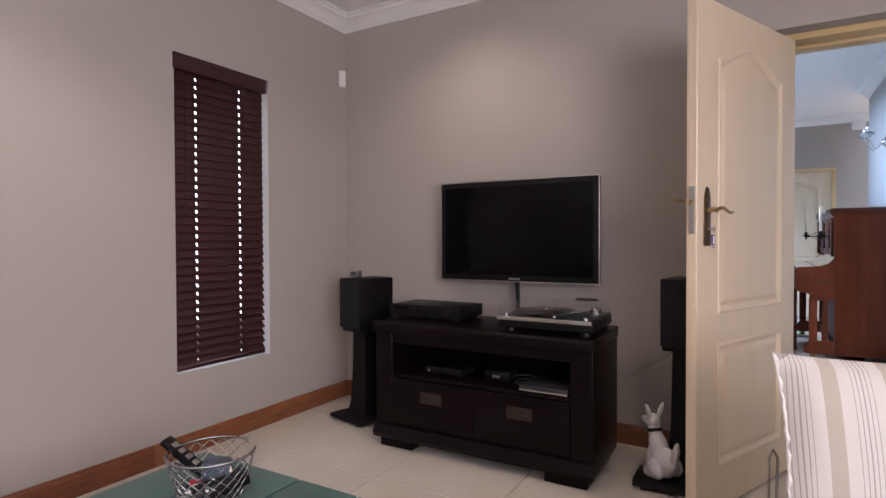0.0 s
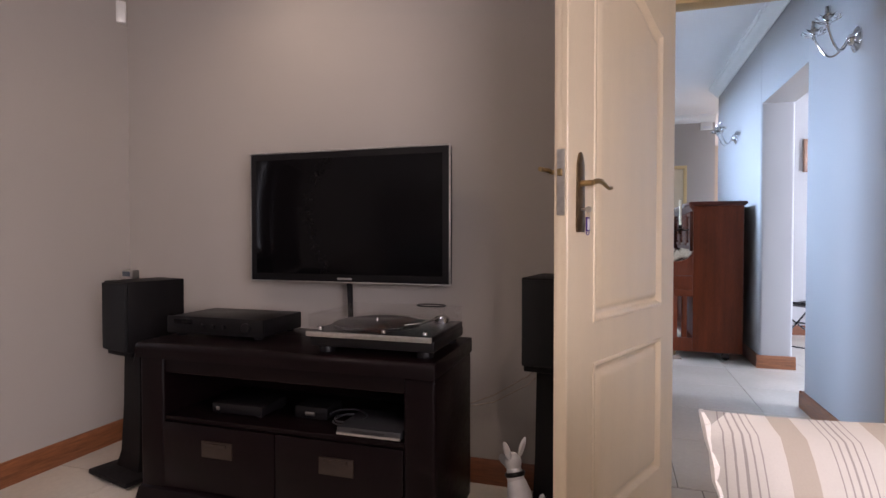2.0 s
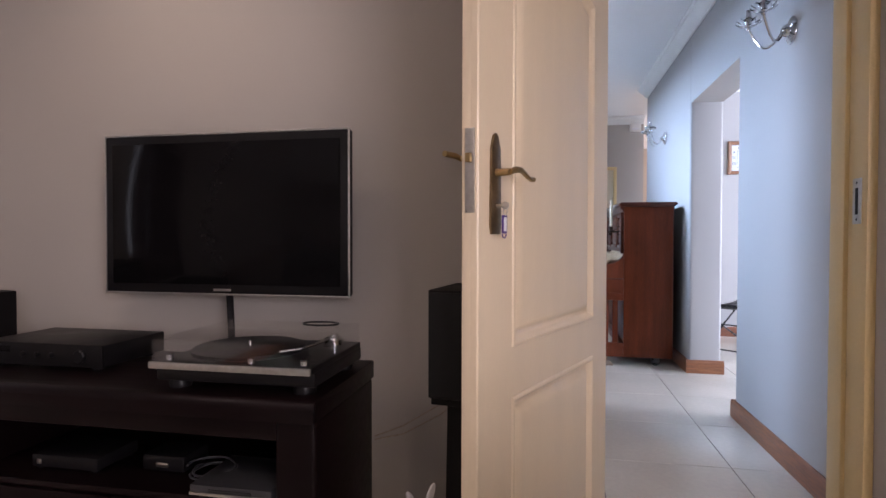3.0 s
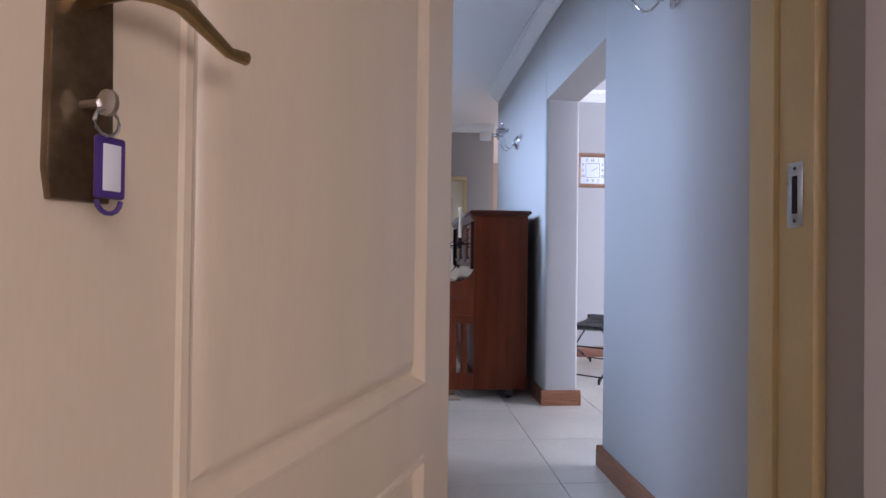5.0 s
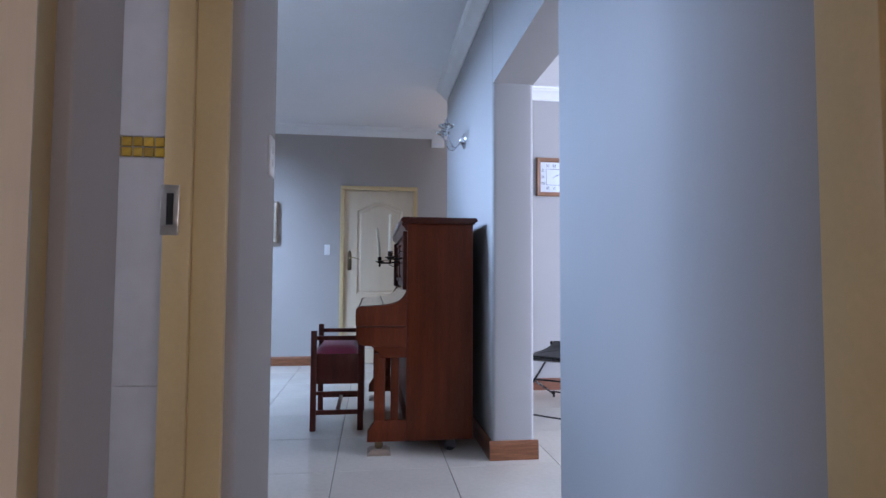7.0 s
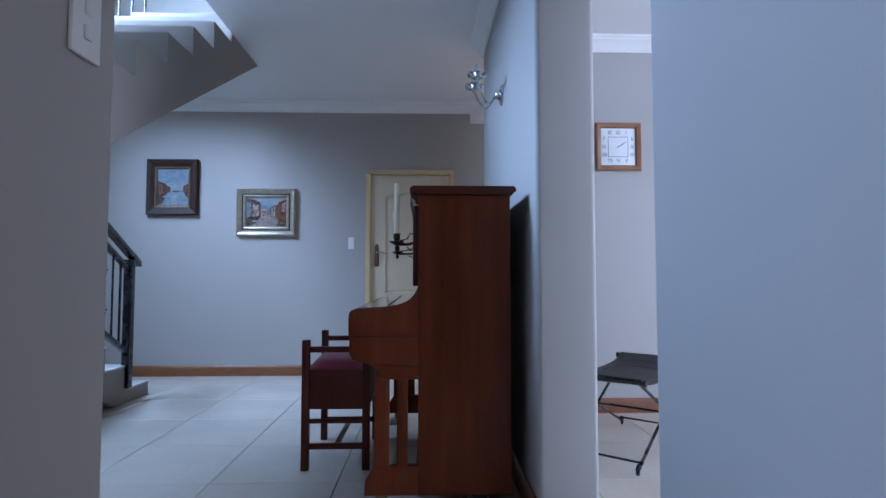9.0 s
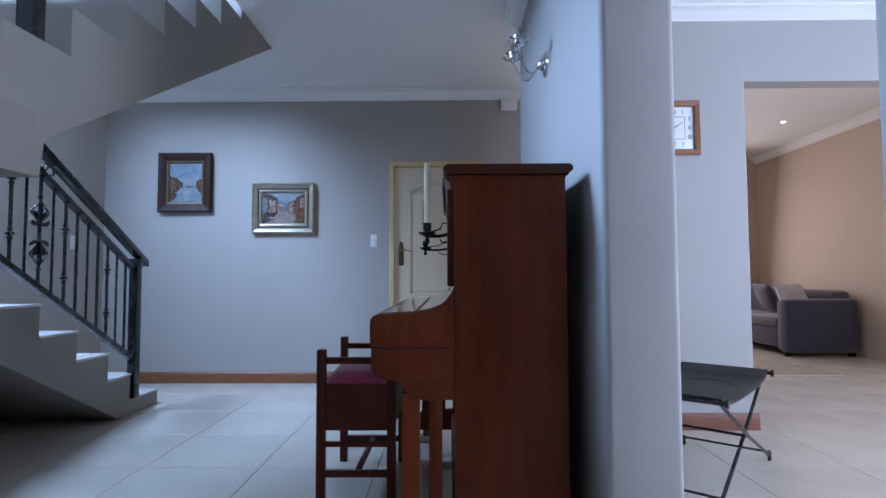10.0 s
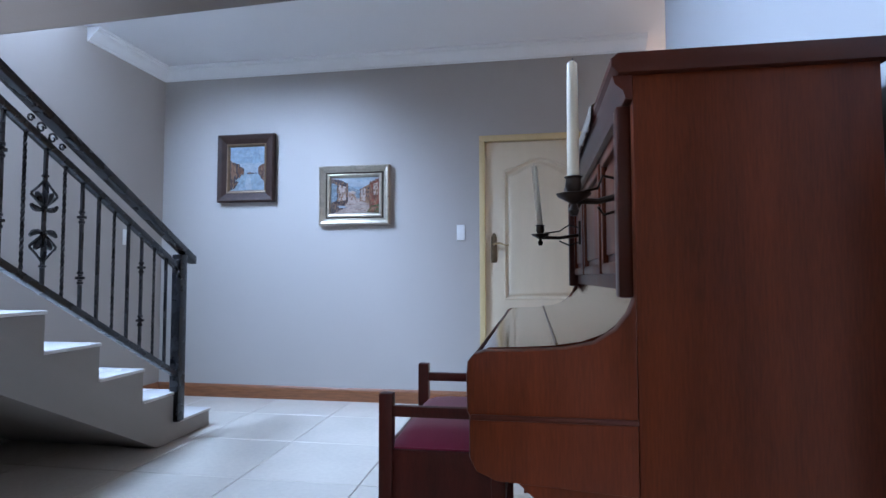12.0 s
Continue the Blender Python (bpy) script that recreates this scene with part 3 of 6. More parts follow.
def door_leaf(root, w, h, t, faces=(1, -1), st2=0.12):
    """A moulded two-panel door in its own plane: x from the lock edge to the hinge, y across, z up."""
    deep = 0.018
    lo = -t / 2 + (deep if -1 in faces else 0)
    hi = t / 2 - (deep if 1 in faces else 0)
    part("leaf", boxed(((0.0005, lo, 0), (w - 0.0005, hi, h)), bevel=0.001), M_DOOR, root)
    st = st2 + 0.02
    for s in faces:
        face, back = s * t / 2, s * (t / 2 - deep - 0.0005)
        outlines = [panel_ring(st, w - st2, z0, z1, arch) for z0, z1, arch in ((0.17, 0.675, 0.0), (0.795, h - 0.22, 0.09))]
        # stiles and rails round the two sunk panels
        bm = bmesh.new()
        rim = [bm.verts.new((x, face, z)) for x, z in ((0.003, 0.003), (w - 0.003, 0.003), (w - 0.003, h - 0.003), (0.003, h - 0.003))]
        edges = [bm.edges.new((rim[i], rim[(i + 1) % 4])) for i in range(4)]
        for o in outlines:
            loop = [bm.verts.new((x, face, z)) for x, z in o(0.0)]
            edges += [bm.edges.new((loop[i], loop[(i + 1) % len(loop)])) for i in range(len(loop))]
        bmesh.ops.triangle_fill(bm, edges=edges, use_beauty=True)
        side = [bm.verts.new((x, face - s * 0.003, z)) for x, z in ((0, 0), (w, 0), (w, h), (0, h))]
        base = [bm.verts.new((v.co.x, back, v.co.z)) for v in side]
        for a, b in ((rim, side), (side, base)):
            for i in range(4):
                bm.faces.new((a[i], a[(i + 1) % 4], b[(i + 1) % 4], b[i]))
        part("facing", bm, M_DOOR, root, smooth=False)
        for o in outlines:
            bm = bmesh.new()
            levels = [(0.0, 0.0), (0.003, 0.004), (0.010, 0.005), (0.015, 0.001), (0.020, -0.010), (0.027, -0.014), (0.034, -0.014), (0.048, -0.003), (0.056, 0.0), (0.064, 0.0005)]
            rings = [[bm.verts.new((x, face + s * d, z)) for x, z in o(off)] for off, d in levels]
            n = len(rings[0])
            for a, b in zip(rings, rings[1:]):
                for i in range(n):
                    bm.faces.new((a[i], a[(i + 1) % n], b[(i + 1) % n], b[i]))
            bm.faces.new(rings[-1])
            part("panel", bm, M_DOOR, root)


def lever(root, x, z, y, s, sign=1, keyed=False):
    """An arched bronze back plate with a curved lever; s is the side of the leaf, sign the way the lever points."""
    bm = bmesh.new()
    pts = [(x - 0.021, z - 0.11), (x + 0.021, z - 0.11), (x + 0.024, z - 0.09), (x + 0.021, z + 0.085)] + [(x + 0.016 * math.cos(a), z + 0.09 + 0.03 * math.sin(a)) for a in (0.3, 0.9, 1.57, 2.2, 2.8)] + [(x - 0.021, z + 0.085), (x - 0.024, z - 0.09)]
    prism(bm, pts, "y", y, y + s * 0.008, 0.002)
    plate = part("handle_plate", bm, M_BRASS, root, "aged bronze back plate")
    bm = bmesh.new()
    tube(bm, [(x, y, z + 0.03), (x, y + s * 0.02, z + 0.03), (x, y + s * 0.042, z + 0.03)], [0.011, 0.008, 0.008])
    p = [(x, y + s * 0.042, z + 0.03)] + [(x + sign * d, y + s * 0.046, z + 0.03 + e) for d, e in ((0.02, 0.006), (0.045, 0.008), (0.07, -0.001), (0.095, -0.01), (0.115, -0.008))]
    tube(bm, p, [0.007, 0.008, 0.007, 0.006, 0.005, 0.006])
    part("lever", bm, M_GOLD, plate)
    if keyed:
        bm = bmesh.new()
        tube(bm, [(x, y, z - 0.045), (x, y + s * 0.024, z - 0.045)], 0.0035)
        lathe(bm, [(0.001, -0.002), (0.009, -0.0015), (0.009, 0.0015), (0.001, 0.002)], (x, y + s * 0.030, z - 0.045), 12, Euler((0, radians(90), 0)).to_matrix())
        part("key", bm, M_STEEL, plate)
        bm = bmesh.new()
        tube(bm, [(x + 0.009 * math.cos(a), y + s * 0.030, z - 0.058 + 0.009 * math.sin(a)) for a in np.linspace(0, 6.28, 13)[:-1]], 0.0012, 6, True)
        part("key_ring", bm, M_STEEL, plate)
        bm = bmesh.new()
        cube(bm, (x - 0.004, y + s * 0.022, z - 0.108), (x + 0.018, y + s * 0.0265, z - 0.066), 0.004)
        tube(bm, [(x + 0.007 + 0.009 * math.cos(a), y + s * 0.024, z - 0.109 + 0.009 * math.sin(a)) for a in np.linspace(3.14, 6.28, 8)], 0.0017, 6)
        part("key_tag", bm, M_PURPLE, plate, "purple plastic key tag")
        part("tag_label", boxed(((x + 0.0, y + s * 0.0215, z - 0.103), (x + 0.014, y + s * 0.0270, z - 0.071)), bevel=0.001), M_PAPER, plate)


# open den door: lock edge towards the room, hinge at the frame
DW, DT = 0.875, 0.042
hinge, ang = Vector((0.742, 4.885)), math.atan2(0.81, 0.355)
lock = hinge - DW * Vector((math.cos(ang), math.sin(ang)))
den_door = structure(new("door_1"), "cream two-panel moulded door standing open", "door")
den_door.matrix_world = pose(lock.x, lock.y, 0.008, 0, 0, math.degrees(ang))
door_leaf(den_door, DW, 2.035, DT, (-1,), 0.14)
lever(den_door, 0.072, 1.178, -DT / 2 + 0.002, -1, 1, keyed=True)
part("lock_plate", boxed(((-0.002, -0.012, 1.115), (0.002, 0.012, 1.30)), bevel=0.001), M_STEEL, den_door, "steel lock face plate")
part("latch", boxed(((-0.012, -0.006, 1.225), (0.0, 0.006, 1.245)), bevel=0.002), M_GOLD, den_door)
bm = bmesh.new()
tube(bm, [(0.058, DT / 2 - 0.004, 1.245), (0.058, DT / 2 + 0.04, 1.245), (0.045, DT / 2 + 0.046, 1.25), (0.0, DT / 2 + 0.046, 1.25)], 0.007)
part("lever", bm, M_GOLD, den_door)
for hz in (0.25, 1.02, 1.8):
    bm = bmesh.new()
    lathe(bm, [(0.006, -0.05), (0.006, 0.05)], (DW - 0.002, -0.012, hz), 10)
    part("hinge", bm, M_STEEL, den_door)

# closed door at the end of the hall
far_door = structure(new("door_2"), "cream two-panel moulded door, closed", "door")
far_door.matrix_world = pose(FD0, HALL_Y1 + 0.05, 0.008)
door_leaf(far_door, FD1 - FD0, FDH - 0.012, 0.042, faces=(-1,))
lever(far_door, 0.065, 1.19, -0.019, -1, 1)
wall("wall_behind_door", (FD0 - 0.3, HALL_Y1 + 0.2, -0.05), (1.66, HALL_Y1 + 0.35, 2.95), "plain wall behind the closed door")


# ---- stairs ----
def lower_y(n):
    return 10.126 - 0.318 * (n - 1)


def lower_z(n):
    return 0.115 + 0.1795 * (n - 1)


STX0, STX1 = HALL_X0, -1.12
LAND_Z, LAND_B = lower_z(9), 1.31
stairs = structure(new("stairs"), "plastered dog-leg stairs, darkened as in shade, with pale tiled treads", "stairs")
bm = bmesh.new()
pts = [(9.62, 0.0), (lower_y(1), 0.0)]
for n in range(1, 9):
    pts += [(lower_y(n), lower_z(n) - 0.018), (lower_y(n + 1), lower_z(n) - 0.018)]
pts += [(lower_y(9), LAND_B), (lower_y(9), 1.065)]
prism(bm, pts, "x", STX0, STX1, 0.006)
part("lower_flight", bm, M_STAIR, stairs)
for n in range(1, 9):
    part("tread", boxed(((STX0 + 0.002, lower_y(n + 1) + 0.001, lower_z(n) - 0.017), (STX1 + 0.006, lower_y(n) + 0.006, lower_z(n))), bevel=0.004), M_TREAD, stairs)
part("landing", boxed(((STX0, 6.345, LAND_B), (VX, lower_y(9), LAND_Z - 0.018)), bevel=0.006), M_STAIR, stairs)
part("landing_tile", boxed(((STX0 + 0.002, 6.347, LAND_Z - 0.017), (VX - 0.002, lower_y(9) + 0.006, LAND_Z)), bevel=0.004), M_TREAD, stairs)
UX0 = -1.10
def up_y(k):
    return 8.054 + 0.321 * k
def up_z(k):
    return 1.964 + 0.183 * k
bm = bmesh.new()
pts = [(7.60, LAND_B + 0.002), (7.42, LAND_B + 0.002), (7.42, up_z(-1) - 0.004)]
for k in range(-1, 6):
    pts += [(up_y(k), up_z(k)), (up_y(k), up_z(k + 1))]
pts += [(9.978, up_z(6)), (9.978, 1.858 + 0.56 * (9.978 - 8.355)), (7.62, 1.858 + 0.56 * (7.62 - 8.355))]
prism(bm, pts, "x", UX0, VX - 0.001, 0.004)
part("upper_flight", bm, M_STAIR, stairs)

# stair railing
RX = -1.12
railing = thing("stair_railing", (RX, 9.76, lower_z(1)), "black wrought-iron stair railing with twisted and ornamental balusters", "railing")
def rl(y, z, dx=0.0):
    return (dx, y - 9.76, z - lower_z(1))
def bar(name, y0, z0, y1, w, h, label=""):
    """A flat sloping bar between two places along the flight."""
    bm = bmesh.new()
    z1 = z0 + (y0 - y1) * 0.5645
    prism(bm, [rl(y0, z0)[1:], rl(y0, z0 + h)[1:], rl(y1, z1 + h)[1:], rl(y1, z1)[1:]], "x", -w / 2, w / 2, 0.006, 2)
    return part(name, bm, M_IRON, railing, label)
bar("handrail", 9.91, 1.064, 7.66, 0.06, 0.046)
bar("upper_bar", 9.80, 0.998, 7.66, 0.04, 0.04)
bar("lower_bar", 9.80, 0.355, 7.66, 0.04, 0.04)
bm = bmesh.new()
cube(bm, rl(9.75, lower_z(1), -0.03), rl(9.815, 1.118, 0.03), 0.004)
part("newel_post", bm, M_IRON, railing)


def z_top(y):
    return 0.995 + (9.80 - y) * 0.5645


def z_bot(y):
    return 0.37 + (9.80 - y) * 0.5645


kinds = "ptkptpktotkptptkptot"
for i, kind in enumerate(kinds):
    y = 9.655 - 0.1035 * i
    if y < 7.7:
        break
    a, b = z_bot(y), z_top(y) + 0.02
    bm = bmesh.new()
    if kind == "t":
        n = 42
        rings = []
        for j in range(n + 1):
            z, tw = a + (b - a) * j / n, 2 * math.pi * 5.5 * j / n
            rings.append([bm.verts.new(rl(y + 0.0085 * math.sin(tw + q * math.pi / 2), z, 0.0085 * math.cos(tw + q * math.pi / 2))) for q in range(4)])
        for r0, r1 in zip(rings, rings[1:]):
            for q in range(4):
                bm.faces.new((r0[q], r0[(q + 1) % 4], r1[(q + 1) % 4], r1[q]))
        part("twisted_baluster", bm, M_IRON, railing, smooth=False)
        continue
    cube(bm, rl(y - 0.007, a, -0.007), rl(y + 0.007, b, 0.007), 0.001)
    if kind == "k":
        for f in (0.27, 0.72):
            zc = a + (b - a) * f
            for d in (-0.024, 0.0, 0.024):
                r0 = 0.021 if d == 0 else 0.014
                lathe(bm, [(0.004, -0.009), (r0, -0.006), (r0, 0.006), (0.004, 0.009)], rl(y, zc + d), 10)
    base = part({"p": "plain_baluster", "k": "collared_baluster", "o": "ornamental_baluster"}[kind], bm, M_IRON, railing)
    if kind == "o":
        for zc, flip in ((a + (b - a) * 0.30, -1), (a + (b - a) * 0.66, 1)):
            bm = bmesh.new()
            for s in (1, -1):
                # open heart-shaped strap with a curled tip
                tube(bm, [rl(y + s * 0.078 * math.sin(q * 0.95) * (1 - 0.12 * q), zc + flip * (-0.055 + 0.036 * q + 0.010 * math.sin(2 * q)), 0.003 * s) for q in np.linspace(0, 3.6, 16)], [0.0066 - 0.0005 * k / 4 for k in range(16)], 6)
                # slim petal inside the heart and a short leaf below it
                tube(bm, [rl(y + s * (0.006 + 0.030 * q), zc + flip * (-0.045 + 0.075 * q - 0.02 * q * q), 0.006 * s) for q in np.linspace(0, 1, 9)], [0.004 + 0.012 * math.sin(math.pi * q) for q in np.linspace(0.06, 0.94, 9)], 6)
                tube(bm, [rl(y + s * (0.004 + 0.058 * q), zc + flip * (-0.062 - 0.030 * q + 0.045 * q * q), 0.005 * s) for q in np.linspace(0, 1, 8)], [0.004 + 0.010 * math.sin(math.pi * q) for q in np.linspace(0.08, 0.9, 8)], 6)
            tube(bm, [rl(y, zc + flip * (-0.04 + 0.1 * q), 0.009) for q in np.linspace(0, 1, 9)], [0.003 + 0.007 * math.sin(math.pi * q) for q in np.linspace(0.06, 0.94, 9)], 6)
            for d in (-0.062, 0.085):
                lathe(bm, [(0.004, -0.010), (0.015, -0.004), (0.015, 0.004), (0.004, 0.010)], rl(y, zc + flip * d), 10)
            part("leaf_ornament", bm, M_IRON, base)
        bm = bmesh.new()
        for s in (1, -1):
            for c, r in ((0.030, 0.025), (0.082, 0.018)):
                tube(bm, [rl(y + s * c + r * math.cos(q) * (1 - q / 11), z_top(y) + 0.078 - s * c * 0.5645 + r * math.sin(q) * (1 - q / 11)) for q in np.linspace(0, 7.2, 20)], 0.0048, 6)
        part("scroll", bm, M_IRON, base)
# guard rail upstairs along the edge of the slab
guard = thing("guard_rail", (-1.62, 10.02, 3.06), "black iron guard rail on the upper floor", "railing")
for z, h in ((0.09, 0.04), (0.86, 0.05)):
    part("rail", boxed(((-0.47, -0.02, z), (0.47, 0.02, z + h)), bevel=0.004), M_IRON, guard)
for i in range(9):
    x = -0.44 + 0.11 * i
    part("baluster", boxed(((x - 0.007, -0.007, 0.1 if 0 < i < 8 else 0.0), (x + 0.007, 0.007, 0.87)), bevel=0.001), M_IRON, guard)
# newel at the foot of the upper flight
post = thing("newel_post", (VX - 0.05, 7.60, up_z(-1)), "black iron newel post on the upper flight", "post")
part("post", boxed(((-0.03, -0.03, -0.03), (0.03, 0.03, 1.0)), bevel=0.004), M_IRON, post)
part("cap", boxed(((-0.038, -0.038, 1.0), (0.038, 0.038, 1.03)), bevel=0.008), M_IRON, post)
# stair window upstairs
stair_window = structure(new("window_2"), "tall stairwell window with dark frame", "window")
bm = bmesh.new()
for lo, hi in (((-2.3, SW[0], SW[2]), (-2.24, SW[1], SW[2] + 0.06)), ((-2.3, SW[0], SW[3] - 0.06), (-2.24, SW[1], SW[3])), ((-2.3, SW[0], SW[2]), (-2.24, SW[0] + 0.06, SW[3])), ((-2.3, SW[1] - 0.06, SW[2]), (-2.24, SW[1], SW[3])), ((-2.3, 8.77, SW[2]), (-2.24, 8.83, SW[3]))):
    cube(bm, lo, hi, 0.004)
part("window_frame", bm, M_IRON, stair_window)
bm = boxed(((-2.275, SW[0], SW[2]), (-2.269, SW[1], SW[3])), bevel=0)
part("pane", bm, M_PANE, stair_window, smooth=False).visible_shadow = False

# ---- bright distance outside the windows ----
M_HAZE = glow("pale_sky_backdrop", (0.9, 0.95, 1.0), 3.0)
bm = bmesh.new()
cube(bm, (-9.05, -3, -0.5), (-9.0, 16, 9.0))
structure(link("backdrop", bm, M_HAZE), "plain pale sky beyond the windows", "backdrop")

# ---- den: window blind ----
win = structure(new("window_1"), "narrow window behind a blind, bright backdrop in place of a sunlit reveal", "window")
bm = bmesh.new()
y0, y1, z0, z1 = WY0 - 0.1, WY1 + 0.4, WZ0 - 0.06, WZ1 + 0.06
for lo, hi in (((-2.24, y0, z0), (-2.2, y1, z0 + 0.05)), ((-2.24, y0, z1 - 0.05), (-2.2, y1, z1)), ((-2.24, y0, z0), (-2.2, y0 + 0.05, z1)), ((-2.24, y1 - 0.05, z0), (-2.2, y1, z1))):
    cube(bm, lo, hi, 0.003)
part("window_frame", bm, M_WHITEP, win)
part("pane", boxed(((-2.222, y0, z0), (-2.218, y1, z1)), bevel=0), M_PANE, win, smooth=False).visible_shadow = False

blind = thing("venetian_blind", (-1.965, 3.786, WZ0), "dark mahogany wooden venetian blind, slats closed", "blind")
BW, BH_ = 0.576, WZ1 - WZ0
part("headrail", boxed(((-0.02, -BW / 2 - 0.008, BH_ - 0.085), (0.035, BW / 2 + 0.012, BH_ - 0.002)), bevel=0.006), M_BLIND, blind)
part("bottom_rail", boxed(((-0.018, -BW / 2, 0.012), (0.022, BW / 2, 0.034)), bevel=0.005), M_BLIND, blind)
slat_mesh = None
NS = 35
for i in range(NS):
    z = 0.055 + (BH_ - 0.165) * i / (NS - 1)
    tilt = 77 if i > 17 else 77 - (17 - i) * 1.5
    if slat_mesh is None:
        bm = bmesh.new()
        h0, t = 0.0252, 0.0015
        holes = (-BW / 2 + 0.132, BW / 2 - 0.165)
        cube(bm, (0.009, -BW / 2, -t), (h0, BW / 2, t))
        cube(bm, (-h0, -BW / 2, -t), (-0.009, BW / 2, t))
        ys = [-BW / 2, holes[0] - 0.0058, holes[0] + 0.0058, holes[1] - 0.0058, holes[1] + 0.0058, BW / 2]
        for a, b in zip(ys[::2], ys[1::2]):
            cube(bm, (-0.009, a, -t), (0.009, b, t))
        ob = part("slat", bm, M_BLIND, blind, smooth=False)
        slat_mesh = ob.data
    else:
        ob = new("slat", slat_mesh)
        ob.parent = blind
    ob.matrix_local = pose(0.006, 0, z, 0, tilt, 0)
for y in (-BW / 2 + 0.100, BW / 2 - 0.150):
    bm = bmesh.new()
    tube(bm, [(0.028, y, 0.03), (0.028, y, BH_ - 0.08)], 0.0011, 5)
    tube(bm, [(-0.02, y, 0.03), (-0.02, y, BH_ - 0.08)], 0.0011, 5)
    part("ladder_cord", bm, M_CORD, blind)
bm = bmesh.new()
tube(bm, [(0.034, -BW / 2 + 0.05, BH_ - 0.08), (0.036, -BW / 2 + 0.05, 0.85)], 0.0014, 5)
lathe(bm, [(0.002, 0), (0.008, 0.005), (0.006, 0.03), (0.002, 0.035)], (0.036, -BW / 2 + 0.05, 0.82), 8)
part("pull_cord", bm, M_CORD, blind)

# motion sensor high in the corner
sensor = thing("motion_sensor", (-1.918, DEN_Y1 - 0.022, 2.178), "white plastic motion sensor high in the corner", "sensor", rz=-45)
part("body", boxed(((-0.035, -0.05, 0), (0.025, -0.002, 0.115)), bevel=0.010), M_WHITEP, sensor)
part("lens", boxed(((-0.026, -0.054, 0.02), (0.016, -0.049, 0.06)), bevel=0.003), M_PAPER, sensor)


# ---- den: television ----
TVX, TVZ, TVW, TVH = -0.597, 0.862, 0.965, 0.583
tv = thing("television", (TVX, 4.70, TVZ), "black flat-screen television on a wall bracket, switched off", "television")
bm = bmesh.new()
cube(bm, (-TVW / 2, -0.012, 0), (TVW / 2, 0.03, TVH), 0.008, 3)
cube(bm, (-TVW / 2 + 0.1, 0.025, 0.08), (TVW / 2 - 0.1, 0.06, TVH - 0.08), 0.02, 3)
part("body", bm, M_BLACK, tv)
part("screen", boxed(((-TVW / 2 + 0.032, -0.0145, 0.036), (TVW / 2 - 0.032, -0.010, TVH - 0.032)), bevel=0.001), M_SCREEN, tv, "dark glossy screen")
bm = bmesh.new()
for lo, hi in (((-TVW / 2 - 0.003, -0.013, -0.003), (TVW / 2 + 0.003, -0.006, 0.004)), ((-TVW / 2 - 0.003, -0.013, TVH - 0.004), (TVW / 2 + 0.003, -0.006, TVH + 0.003)), ((-TVW / 2 - 0.003, -0.013, 0), (-TVW / 2 + 0.004, -0.006, TVH)), ((TVW / 2 - 0.004, -0.013, 0), (TVW / 2 + 0.003, -0.006, TVH))):
    cube(bm, lo, hi, 0.002)
part("edge_trim", bm, M_STEEL, tv, "clear silver edge trim")
part("maker_mark", boxed(((-0.035, -0.0135, 0.012), (0.035, -0.0115, 0.021)), bevel=0.001), M_STEEL, tv)
bm = boxed(((-0.2, 0.05, 0.12), (-0.16, DEN_Y1 - 4.702, 0.45)), ((0.16, 0.05, 0.12), (0.2, DEN_Y1 - 4.702, 0.45)), ((-0.25, 0.095, 0.2), (0.25, DEN_Y1 - 4.702, 0.38)))
part("wall_bracket", bm, M_IRON, tv)
cable = bmesh.new()
tube(cable, [(0.0, 0.03, 0.05), (0.0, 0.04, -0.05), (0.0, 0.045, -0.12), (0.0, 0.045, -0.19)], 0.013, 8)
part("cable", cable, M_BLACK, tv)

# ---- den: media cabinet ----
CX0, CX1, CY0, CY1, CH = -1.18, 0.0, 4.13, 4.60, 0.668
cab = thing("media_cabinet", ((CX0 + CX1) / 2, (CY0 + CY1) / 2, 0), "low espresso wooden media cabinet with an open shelf and two drawers", "cabinet")
hw, hd = (CX1 - CX0) / 2, (CY1 - CY0) / 2
bm = bmesh.new()
for pname, lo, hi, bv in (("side_panel", (-hw, -hd + 0.02, 0.05), (-hw + 0.11, hd, CH - 0.055), 0.012), ("side_panel", (hw - 0.11, -hd + 0.02, 0.05), (hw, hd, CH - 0.055), 0.012),
                          ("bottom_board", (-hw + 0.1, -hd + 0.03, 0.05), (hw - 0.1, hd, 0.105), 0.006), ("shelf", (-hw + 0.1, -hd + 0.03, 0.375), (hw - 0.1, hd, 0.395), 0.004),
                          ("front_rail", (-hw + 0.1, -hd + 0.03, 0.555), (hw - 0.1, hd, CH - 0.05), 0.004), ("back_panel", (-hw + 0.1, hd - 0.015, 0.1), (hw - 0.1, hd - 0.002, CH - 0.06), 0.0)):
    part(pname, boxed((lo, hi), bevel=bv, seg=3), M_ESP, cab)
prism(bm, [(-hd, CH - 0.055), (-hd, CH - 0.02)] + arc(-hd + 0.022, CH - 0.022, 0.022, 180, 90, 5) + [(hd, CH), (hd, CH - 0.055)], "x", -hw - 0.004, hw + 0.004, 0.004)
part("top", bm, M_ESP, cab, "glossy rounded top board")
bm = bmesh.new()
prism(bm, [(-hd + 0.03, 0.05)] + [(-hd - 0.012 + 0.02 * abs(a), 0.075 + 0.045 * a) for a in (-0.5, 0, 0.5, 1.0)] + [(-hd + 0.03, 0.13)], "x", -hw, hw, 0.003)
part("plinth_moulding", bm, M_ESP, cab, "swelling bow-fronted plinth")
